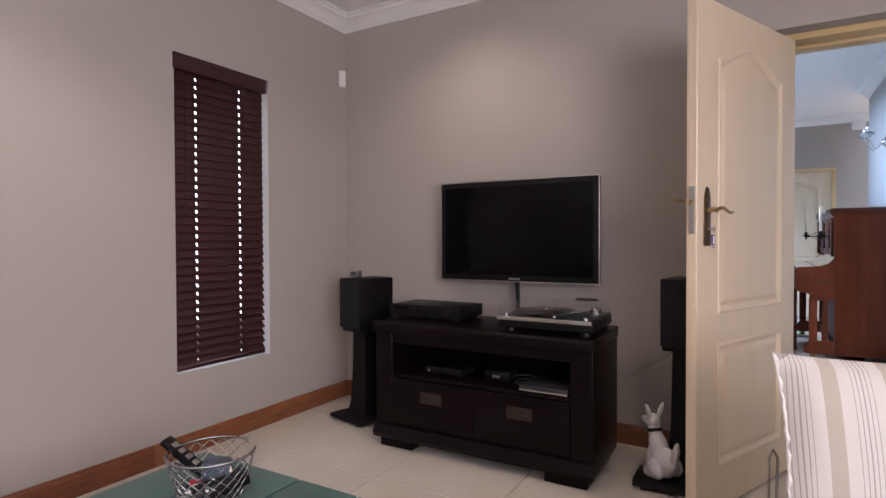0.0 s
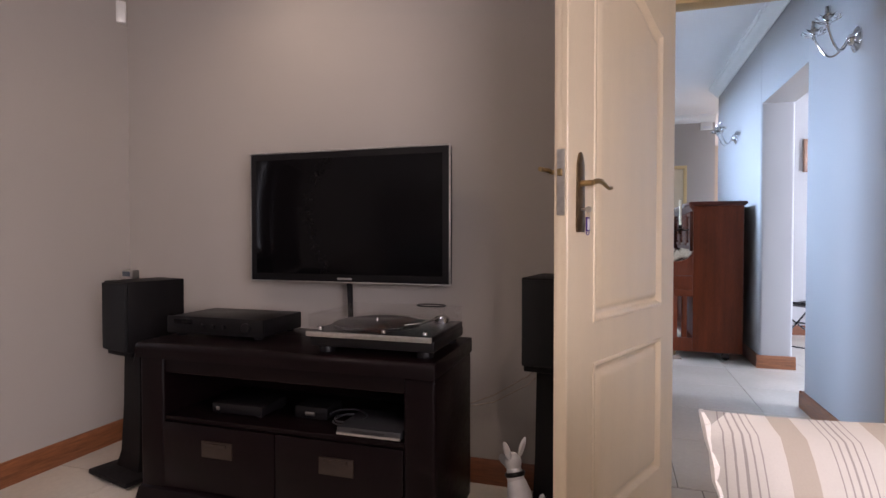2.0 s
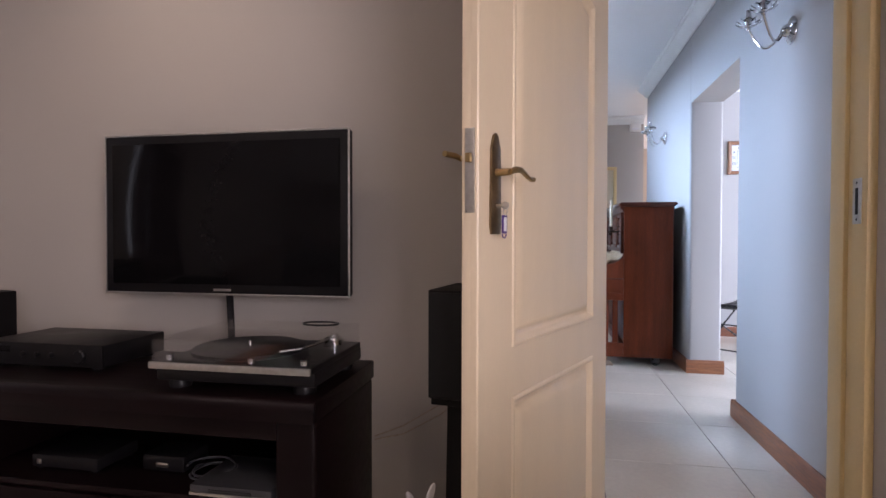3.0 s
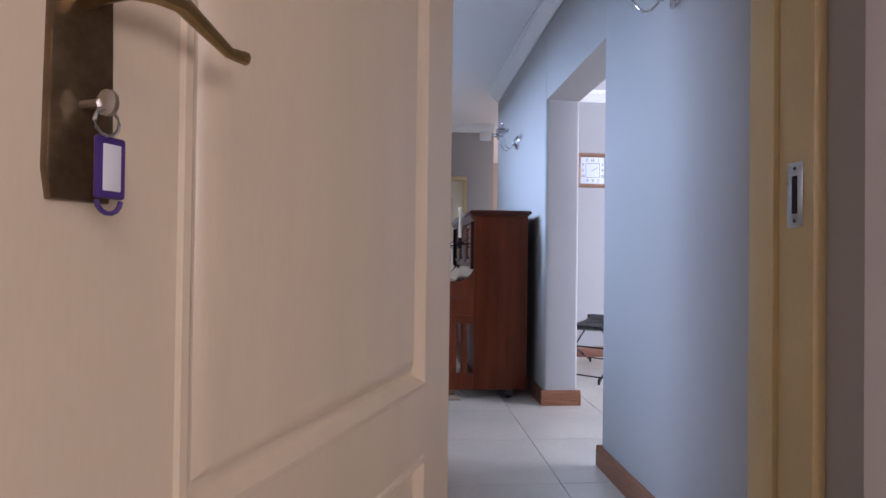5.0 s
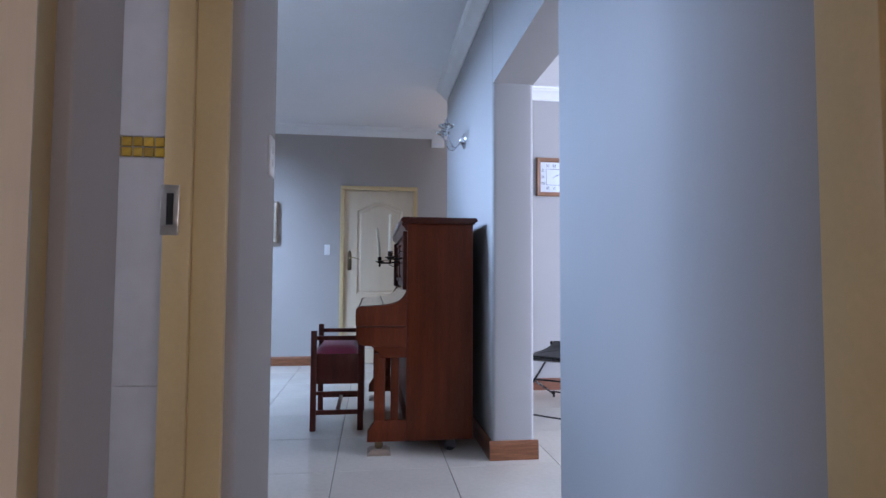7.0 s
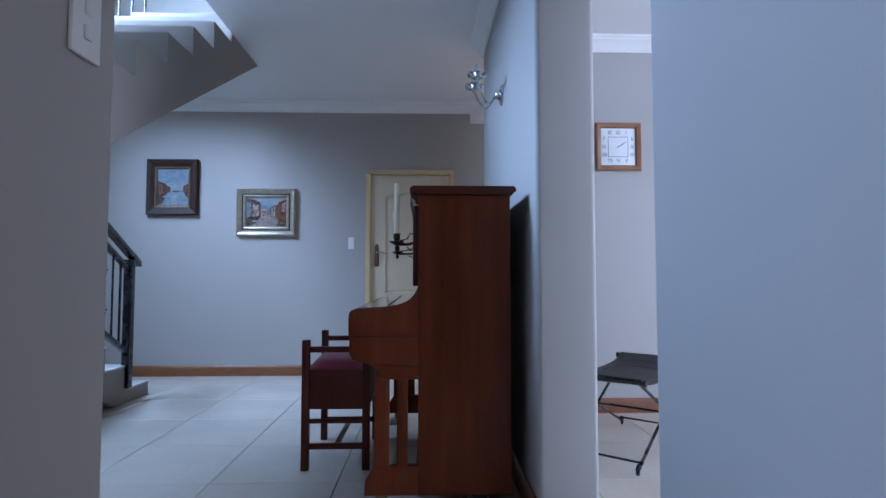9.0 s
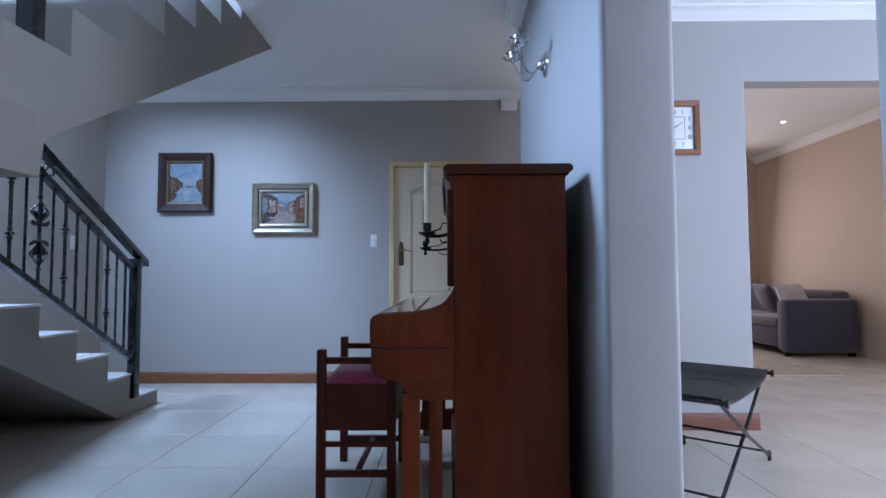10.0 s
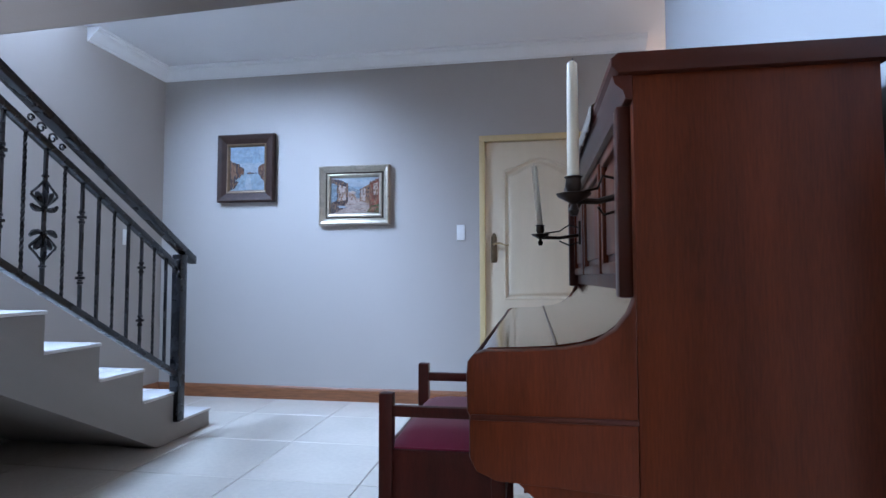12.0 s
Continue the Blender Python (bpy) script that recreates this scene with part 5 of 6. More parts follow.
def piano_side(y0, y1):
    """An end panel: straight case side, cheek with a swept top, toe rail and slatted leg."""
    bm = bmesh.new()
    prism(bm, [(pp(1.19), 0.064), (pp(1.585), 0.064), (pp(1.585), 1.335), (pp(1.19), 1.335)], "y", y0, y1, 0.003)
    part("side_panel", bm, M_PIANO, piano)
    bm = bmesh.new()
    cheek = [(pp(1.19), 0.60), (pp(1.19), 0.945)] + [(pp(x), z) for x, z in ((1.178, 0.915), (1.155, 0.885), (1.12, 0.862), (1.07, 0.851), (1.0, 0.846), (0.925, 0.844), (0.905, 0.838), (0.894, 0.825), (0.892, 0.80), (0.893, 0.735), (0.897, 0.73), (0.897, 0.655), (0.91, 0.63), (0.945, 0.615))]
    prism(bm, cheek, "y", y0, y1, 0.004)
    part("cheek", bm, M_PIANO, piano)
    bm = bmesh.new()
    cube(bm, (pp(0.90), y0 - 0.004, 0.722), (pp(1.19), y1 + 0.004, 0.732), 0.002)
    part("cheek_bead", bm, M_PIANO_D, piano)
    bm = bmesh.new()
    brk = [(pp(0.975), 0.62)] + [(pp(0.985 + 0.05 * math.sin(a)), 0.545 + 0.05 * math.cos(a)) for a in (0.6, 1.0, 1.57)] + [(pp(1.19), 0.545), (pp(1.19), 0.62)]
    prism(bm, brk, "y", y0 + 0.004, y1 - 0.004, 0.002)
    part("bracket", bm, M_PIANO, piano)
    for x0, x1 in ((1.004, 1.068), (1.10, 1.146)):
        part("leg_upright", boxed(((pp(x0), y0 + 0.008, 0.15), (pp(x1), y1 - 0.008, 0.57)), bevel=0.003), M_PIANO, piano)
    bm = bmesh.new()
    toe = [(pp(0.966), 0.064), (pp(1.19), 0.064), (pp(1.19), 0.185), (pp(1.01), 0.183), (pp(0.995), 0.165), (pp(0.978), 0.138), (pp(0.968), 0.125)]
    prism(bm, toe, "y", y0, y1, 0.004)
    part("toe_block", bm, M_PIANO, piano)
    bm = bmesh.new()
    ym = (y0 + y1) / 2
    lathe(bm, [(0.010, -0.010), (0.024, -0.010), (0.024, 0.010), (0.010, 0.010)], (pp(1.035), ym, 0.046), 16, Euler((radians(90), 0, 0)).to_matrix())
    tube(bm, [(pp(1.035), ym, 0.045), (pp(1.005), ym, 0.085)], 0.012, 8)
    cast = part("caster", bm, M_BRASS, piano)
    bm = bmesh.new()
    rings = [[bm.verts.new((pp(1.035) + sx * w, ym - 0.01 + sy * d, z)) for sx, sy in ((-1, -1), (1, -1), (1, 1), (-1, 1))] for w, d, z in ((0.066, 0.06, 0.0), (0.066, 0.06, 0.012), (0.044, 0.038, 0.030), (0.022, 0.02, 0.030), (0.018, 0.016, 0.018))]
    for a, b in zip(rings, rings[1:]):
        for i in range(4):
            bm.faces.new((a[i], a[(i + 1) % 4], b[(i + 1) % 4], b[i]))
    bm.faces.new(rings[-1])
    bm.faces.new(rings[0])
    part("caster_cup", bm, M_CUP, cast, "bevelled pale wooden caster cup", smooth=False)
    bm = bmesh.new()
    lathe(bm, [(0.012, -0.014), (0.036, -0.014), (0.036, 0.014), (0.012, 0.014)], (pp(1.45), ym, 0.037), 16, Euler((radians(90), 0, 0)).to_matrix())
    tube(bm, [(pp(1.45), ym, 0.03), (pp(1.45), ym, 0.09)], 0.012, 8)
    part("caster", bm, M_IRON, piano)


piano_side(0.0, 0.042)
piano_side(PL - 0.042, PL)
bm = bmesh.new()
prism(bm, [(pp(1.165), 1.335), (pp(1.595), 1.335), (pp(1.595), 1.344), (pp(1.61), 1.35), (pp(1.61), 1.362), (pp(1.60), 1.372), (pp(1.165), 1.372), (pp(1.152), 1.362), (pp(1.152), 1.348)], "y", -0.014, PL + 0.014, 0.003)
part("lid", bm, M_PIANO_D, piano, "dark moulded top lid")
bm = bmesh.new()
sweep(bm, [(0, 0), (0.012, 0.004), (0.016, 0.018), (0.03, 0.03), (0.034, 0.045), (0, 0.045)], (pp(1.19), 0.0, 1.29), (pp(1.19), PL, 1.29), (-1, 0, 0))
part("lid_moulding", bm, M_PIANO_D, piano)
part("back_panel", boxed(((pp(1.555), 0.04, 0.1), (pp(1.58), PL - 0.04, 1.33)), bevel=0.002), M_SHADOWCLOTH, piano, "dark backing")
part("upper_front", boxed(((pp(1.20), 0.04, 0.93), (pp(1.225), PL - 0.04, 1.335)), bevel=0.002), M_PIANO, piano)
part("lower_front", boxed(((pp(1.215), 0.04, 0.12), (pp(1.24), PL - 0.04, 0.62)), bevel=0.002), M_PIANO, piano)
part("bottom_rail", boxed(((pp(1.18), 0.04, 0.09), (pp(1.25), PL - 0.04, 0.16)), bevel=0.004), M_PIANO, piano)
part("key_bed", boxed(((pp(0.905), 0.04, 0.62), (pp(1.23), PL - 0.04, 0.73)), bevel=0.004), M_PIANO, piano)
for y0, y1 in ((0.07, 0.45), (0.50, PL - 0.50), (PL - 0.45, PL - 0.07)):
    bm = bmesh.new()
    for lo, hi in (((y0, 0.985), (y1, 1.012)), ((y0, 1.255), (y1, 1.28)), ((y0, 1.0), (y0 + 0.025, 1.27)), ((y1 - 0.025, 1.0), (y1, 1.27))):
        cube(bm, (pp(1.186), lo[0], lo[1]), (pp(1.204), hi[0], hi[1]), 0.005, 2)
    cube(bm, (pp(1.193), y0 + 0.045, 1.03), (pp(1.203), y1 - 0.045, 1.24), 0.004)
    part("raised_panel", bm, M_PIANO, piano)
for y in (0.05, PL - 0.05):
    part("pilaster", boxed(((pp(1.165), y - 0.02, 0.94), (pp(1.20), y + 0.02, 1.29)), bevel=0.005), M_PIANO_D, piano)
# curved keyboard lid
bm = bmesh.new()
curve = [(1.205, 0.965), (1.193, 0.93), (1.172, 0.90), (1.14, 0.875), (1.10, 0.860), (1.05, 0.852), (0.985, 0.848), (0.93, 0.846), (0.915, 0.838), (0.910, 0.82), (0.910, 0.75)]
prism(bm, [(pp(x), z) for x, z in curve] + [(pp(x + 0.016), z - 0.014) for x, z in reversed(curve)], "y", 0.0425, PL - 0.0425, 0.0)
part("fallboard", bm, M_FALL, piano, "glossy curved keyboard lid")
bm = bmesh.new()
tube(bm, [(pp(1.055), 0.05, 0.8545), (pp(1.055), PL - 0.05, 0.8545)], 0.0025, 6)
part("fallboard_hinge", bm, M_BRASS, piano)
part("lock_rail", boxed(((pp(0.905), 0.043, 0.745), (pp(0.912), PL - 0.043, 0.838)), bevel=0.002), M_PIANO, piano)
# swinging candle arms with candles
def candle_arm(y, tx, ty, lean):
    arm = part("candle_bracket", boxed(((pp(1.185), y - 0.012, 1.10), (pp(1.197), y + 0.012, 1.19)), bevel=0.003), M_BRACKET, piano)
    bm = bmesh.new()
    tube(bm, [(pp(1.185), y, 1.135), (pp((1.185 + tx) / 2), (y + ty) / 2 + 0.015, 1.125), (pp(tx), ty, 1.125)], [0.007, 0.006, 0.007], 8)
    tube(bm, [(pp(1.185), y, 1.165), (pp(1.15), y + 0.005, 1.175), (pp((1.185 + tx) / 2), (y + ty) / 2 + 0.01, 1.15), (pp(tx + 0.015), ty, 1.14)], 0.003, 6)
    tube(bm, [(pp(1.185), y, 1.108), (pp(1.15), y, 1.098), (pp((1.185 + tx) / 2), (y + ty) / 2, 1.112)], 0.003, 6)
    part("arm", bm, M_BRACKET, arm)
    bm = bmesh.new()
    lathe(bm, [(0.006, 1.095), (0.010, 1.105), (0.005, 1.118), (0.030, 1.132), (0.034, 1.137), (0.030, 1.138), (0.012, 1.14), (0.016, 1.152), (0.014, 1.166), (0.018, 1.170), (0.012, 1.172)], (pp(tx), ty, 0), 20)
    part("drip_pan", bm, M_BRACKET, arm)
    cd = thing("candle", (tx, PY0 + ty, 1.17), "tall ivory candle in a piano bracket", "candle", "piano candles")
    cd.matrix_world = pose(tx, PY0 + ty, 1.160, 0, lean, 0)
    bm = bmesh.new()
    lathe(bm, [(0.0115, 0.0), (0.0112, 0.1), (0.0105, 0.20), (0.0098, 0.232), (0.006, 0.236), (0.001, 0.233)], (0, 0, 0), 16)
    part("wax", bm, M_WAX, cd)
    bm = bmesh.new()
    tube(bm, [(0, 0, 0.232), (0.001, 0, 0.243)], 0.001, 5)
    part("wick", bm, M_INK, cd)


candle_arm(0.10, 1.092, 0.08, 0)
candle_arm(PL - 0.30, 1.042, PL - 0.36, -5)
# lace runner over the lid's front edge
bm = bmesh.new()
n = 60
rows_ = []
for i in range(n + 1):
    y = 0.28 + (PL - 0.5) * i / n
    sc = 0.010 * abs(math.sin(i * math.pi / 3))
    rows_.append([bm.verts.new((pp(1.33), y, 1.3745)), bm.verts.new((pp(1.155), y, 1.3755 + 0.002 * math.sin(i))), bm.verts.new((pp(1.147), y, 1.370)), bm.verts.new((pp(1.146 - 0.003 * math.sin(i * 1.3)), y, 1.335 - sc))])
for a, b in zip(rows_, rows_[1:]):
    for k in range(3):
        bm.faces.new((a[k], b[k], b[k + 1], a[k + 1]))
runner = tagged(link("lace_runner", bm, M_LACE, smooth=True), "ecru lace runner on top of the piano", "runner")
runner.matrix_world = pose(1.19, PY0, 0)
sm = runner.modifiers.new("thick", "SOLIDIFY")
sm.thickness = 0.0015

# ---- hall: piano bench ----
bench = thing("piano_bench", (0.762, 8.496, 0), "dark red wooden piano bench with a burgundy velvet seat", "bench")
bx0, bx1, by0, by1 = -0.172, 0.173, -0.284, 0.284
for x in (bx0 + 0.018, bx1 - 0.018):
    for y in (by0 + 0.018, by1 - 0.018):
        part("post", boxed(((x - 0.019, y - 0.019, 0), (x + 0.019, y + 0.019, 0.656)), bevel=0.003), M_BENCH, bench)
part("seat_box", boxed(((bx0 + 0.008, by0 + 0.008, 0.305), (bx1 - 0.008, by1 - 0.008, 0.503)), bevel=0.004), M_BENCH, bench)
bm = bmesh.new()
g = {}
nx, ny = 10, 14
for i in range(nx + 1):
    for j in range(ny + 1):
        u, v = 2 * i / nx - 1, 2 * j / ny - 1
        d = ((1 - u ** 4) * (1 - v ** 4)) ** 0.5
        g[i, j] = bm.verts.new((0.148 * u, 0.262 * v, 0.506 + 0.055 * d))
for i in range(nx):
    for j in range(ny):
        bm.faces.new((g[i, j], g[i + 1, j], g[i + 1, j + 1], g[i, j + 1]))
cube(bm, (-0.148, -0.262, 0.498), (0.148, 0.262, 0.5075))
part("seat_pad", bm, M_VELVET, bench, "burgundy velvet pad")
for y in (by0 + 0.018, by1 - 0.018):
    part("arm_rail", boxed(((bx0 + 0.03, y - 0.012, 0.593), (bx1 - 0.03, y + 0.012, 0.622)), bevel=0.003), M_BENCH, bench)
    part("stretcher", boxed(((bx0 + 0.03, y - 0.011, 0.104), (bx1 - 0.03, y + 0.011, 0.134)), bevel=0.003), M_BENCH, bench)
    part("stretcher", boxed(((bx0 + 0.03, y - 0.011, 0.234), (bx1 - 0.03, y + 0.011, 0.256)), bevel=0.003), M_BENCH, bench)
part("long_stretcher", boxed(((-0.01, by0 + 0.03, 0.108), (0.015, by1 - 0.03, 0.130)), bevel=0.003), M_BENCH, bench)


# ---- hall: pictures ----
def frame_round(root, w, h, profile, material, d0, name="picture_frame"):
    """A mitred picture frame; profile is (in from the outside, out from the wall) pairs."""
    bm = bmesh.new()
    rings = []
    for o, d in profile:
        rings.append([bm.verts.new((x, -d, z)) for x, z in ((-w / 2 + o, o), (w / 2 - o, o), (w / 2 - o, h - o), (-w / 2 + o, h - o))])
    for a, b in zip(rings, rings[1:]):
        for i in range(4):
            bm.faces.new((a[i], a[(i + 1) % 4], b[(i + 1) % 4], b[i]))
    part(name, bm, material, root, smooth=False)


def paint(name, color, vary=0.3):
    return mat(name, color, rough=0.6, vary=vary, scale=30, fine=140, bump=0.2, spec=0.2)


M_LIP = mat("dull_gilt_lip", (0.16, 0.10, 0.055), rough=0.4, metal=0.3, vary=0.3, scale=20, fine=120, bump=0.05)
P_SKY = paint("paint_sky", (0.21, 0.27, 0.32), 0.3)
P_SKYL = paint("paint_pale_sky", (0.29, 0.32, 0.34), 0.25)
P_WATER = paint("paint_water", (0.24, 0.29, 0.32), 0.4)
P_BRICK = paint("paint_terracotta", (0.13, 0.06, 0.035), 0.5)
P_OCHRE = paint("paint_ochre", (0.22, 0.12, 0.07), 0.5)
P_UMBER = paint("paint_umber", (0.06, 0.042, 0.04), 0.6)
P_WHITE = paint("paint_white_wall", (0.40, 0.30, 0.25), 0.45)
P_ROAD = paint("paint_road", (0.34, 0.26, 0.22), 0.4)
P_HILL = paint("paint_hill", (0.16, 0.19, 0.21), 0.4)
P_RED = paint("paint_red", (0.20, 0.06, 0.035), 0.6)
P_GREEN = paint("paint_green", (0.07, 0.08, 0.03), 0.5)
PAINTS = [P_SKY, P_SKYL, P_WATER, P_BRICK, P_OCHRE, P_UMBER, P_WHITE, P_ROAD, P_HILL, P_RED, P_GREEN]


def canvas(root, w, h, off, shapes, y):
    """A painted canvas: flat patches of paint, each laid a hair over the one before. Shapes are in parts of the width and height."""
    bm = bmesh.new()
    for i, (m, pts) in enumerate(shapes):
        f = bm.faces.new([bm.verts.new((-w / 2 + off + u * (w - 2 * off), -y - 0.0003 * i, off + v * (h - 2 * off))) for u, v in pts])
        f.material_index = PAINTS.index(m)
    # short brush strokes over the patches, each of the paint under it or of its neighbour
    rnd = random.Random(int(w * 1000))
    def inside(u, v, pts):
        odd = False
        for (a, b), (c, d) in zip(pts, pts[1:] + pts[:1]):
            if (b > v) != (d > v) and u < (c - a) * (v - b) / (d - b) + a:
                odd = not odd
        return odd
    near = {P_SKY: P_SKYL, P_SKYL: P_SKY, P_WATER: P_SKY, P_BRICK: P_UMBER, P_OCHRE: P_BRICK, P_UMBER: P_OCHRE, P_WHITE: P_OCHRE, P_ROAD: P_WHITE, P_HILL: P_SKY, P_RED: P_OCHRE, P_GREEN: P_RED}
    for k in range(420):
        u, v = rnd.uniform(0.03, 0.97), rnd.uniform(0.03, 0.97)
        under = [m for m, pts in shapes if inside(u, v, pts)][-1]
        m = near[under] if rnd.random() < 0.75 else near[near[under]]
        if under in (P_SKY, P_SKYL) and k % 3:
            continue
        tall = under in (P_WATER, P_BRICK, P_OCHRE, P_UMBER, P_WHITE, P_RED)
        du, dv = (rnd.uniform(0.005, 0.014), rnd.uniform(0.012, 0.045)) if tall else (rnd.uniform(0.015, 0.045), rnd.uniform(0.004, 0.010))
        sl = rnd.uniform(-0.008, 0.008)
        f = bm.faces.new([bm.verts.new((-w / 2 + off + min(max(a, 0), 1) * (w - 2 * off), -y - 0.0003 * len(shapes) - 0.00001 * k, off + min(max(b, 0), 1) * (h - 2 * off))) for a, b in ((u - du, v - dv + sl), (u + du * 0.7, v - dv * 0.8 - sl), (u + du, v + dv), (u - du * 0.6, v + dv * 0.9))])
        f.material_index = PAINTS.index(m)
    ob = part("canvas", bm, PAINTS, root, "oil painting", smooth=False)
    return ob


def rect(a, b, c, d):
    return [(a, b), (c, b), (c, d), (a, d)]


pic1 = thing("oil_painting", (-1.322, HALL_Y1, 1.600), "oil painting of a canal in a wide walnut frame", "painting")
frame_round(pic1, 0.50, 0.562, [(0, 0.002), (0, 0.045), (0.012, 0.052), (0.04, 0.045), (0.075, 0.028)], M_DARKFRAME, 0)
frame_round(pic1, 0.50, 0.562, [(0.075, 0.028), (0.08, 0.032), (0.088, 0.030), (0.10, 0.012)], M_LIP, 0, "lip")
canvas(pic1, 0.50, 0.562, 0.095, [(P_SKY, rect(0, 0, 1, 1)), (P_SKYL, rect(0, 0.36, 1, 0.62)), (P_WATER, rect(0, 0, 1, 0.40)), (P_UMBER, [(0, 0.12), (0.32, 0.34), (0.42, 0.38), (0.42, 0.50), (0.30, 0.55), (0.28, 0.60), (0.12, 0.64), (0, 0.70)]), (P_OCHRE, [(0.04, 0.32), (0.18, 0.36), (0.18, 0.56), (0.04, 0.62)]), (P_BRICK, [(0.22, 0.37), (0.38, 0.39), (0.38, 0.48), (0.22, 0.53)]),
                               (P_BRICK, [(1, 0.18), (0.86, 0.34), (0.82, 0.38), (0.82, 0.52), (0.9, 0.58), (1, 0.60)]), (P_UMBER, [(0, 0.02), (0.14, 0.05), (0.26, 0.2), (0.1, 0.26), (0, 0.2)]), (P_SKYL, [(0.44, 0.05), (0.66, 0.02), (0.6, 0.34), (0.5, 0.36)]), (P_UMBER, [(0.5, 0.38), (0.8, 0.38), (0.8, 0.40), (0.5, 0.405)])], 0.013)
pic2 = thing("oil_painting", (-0.388, HALL_Y1, 1.395), "oil painting of a village street in a champagne gilt frame", "painting")
frame_round(pic2, 0.585, 0.475, [(0, 0.002), (0, 0.042), (0.010, 0.05), (0.018, 0.044), (0.03, 0.040), (0.052, 0.026)], M_SILVERFRAME, 0)
frame_round(pic2, 0.585, 0.475, [(0.052, 0.026), (0.056, 0.016), (0.060, 0.016), (0.062, 0.026)], M_DARKFRAME, 0, "groove")
frame_round(pic2, 0.585, 0.475, [(0.062, 0.026), (0.075, 0.034), (0.085, 0.030), (0.095, 0.012)], M_SILVERFRAME, 0, "lip")
canvas(pic2, 0.585, 0.475, 0.09, [(P_SKY, rect(0, 0, 1, 1)), (P_ROAD, rect(0, 0, 1, 0.44)), (P_SKYL, rect(0, 0.74, 1, 1)), (P_HILL, [(0.1, 0.42), (1, 0.42), (1, 0.68), (0.62, 0.62), (0.45, 0.72), (0.2, 0.86)]), (P_ROAD, [(0.10, 0), (0.80, 0), (0.52, 0.45), (0.42, 0.45)]), (P_WHITE, [(0.30, 0.36), (0.52, 0.40), (0.52, 0.60), (0.44, 0.63), (0.30, 0.58)]), (P_UMBER, [(0, 0), (0.18, 0.08), (0.36, 0.30), (0.36, 0.82), (0.22, 0.92), (0, 0.98)]), (P_WHITE, [(0.16, 0.34), (0.32, 0.38), (0.32, 0.74), (0.16, 0.80)]), (P_HILL, [(0, 0.3), (0.13, 0.36), (0.13, 0.82), (0, 0.86)]),
                                  (P_OCHRE, [(0.60, 0.36), (0.80, 0.26), (0.80, 0.80), (0.60, 0.66)]), (P_WHITE, [(0.62, 0.38), (0.72, 0.33), (0.72, 0.70), (0.62, 0.64)]), (P_RED, [(0.80, 0.1), (1, 0.04), (1, 0.96), (0.80, 0.84)]), (P_WHITE, [(0.88, 0.5), (0.97, 0.5), (0.97, 0.84), (0.88, 0.80)]), (P_GREEN, [(0.74, 0.04), (1, 0.0), (1, 0.26), (0.84, 0.22)]), (P_OCHRE, [(0.82, 0.1), (0.92, 0.08), (0.95, 0.18), (0.86, 0.18)]), (P_UMBER, [(0.02, 0.1), (0.26, 0.12), (0.28, 0.2), (0.05, 0.22)]), (P_SKYL, [(0.17, 0.16), (0.32, 0.16), (0.3, 0.22), (0.18, 0.22)])], 0.013)


def switch(x, y, z, rz, w=0.062, h=0.12, label="white plastic light switch", rockers=2):
    """A wall switch whose back lies on the wall behind its +y side."""
    s = thing("light_switch", (x, y, z), label, "switch", rz=rz)
    part("plate", boxed(((-w / 2, -0.009, 0), (w / 2, -0.0005, h)), bevel=0.003), M_WHITEP, s)
    for i in range(rockers):
        zc = h * (i + 1) / (rockers + 1)
        part("rocker", boxed(((-0.010, -0.012, zc - 0.012), (0.010, -0.008, zc + 0.012)), bevel=0.003), M_WHITEP, s)
    return s


switch(0.465, HALL_Y1, 1.262, 0, rockers=1)
switch(HALL_X0, 10.515, 1.23, 90, label="white plastic light switch beside the stairs", rockers=1)
switch(PASS_L + 0.03, 6.262, 1.335, 90, 0.075, 0.125, "white double light switch at the passage corner")

# siren box high on the hall wall
siren = thing("alarm_siren", (1.745, HALL_Y1, 2.555), "white plastic alarm siren box high on the wall", "siren")
part("case", boxed(((-0.075, -0.05, 0), (0.075, -0.001, 0.105)), bevel=0.006), M_WHITEP, siren)
part("grille", boxed(((-0.05, -0.053, 0.02), (0.05, -0.049, 0.045)), bevel=0.002), M_PAPER, siren)


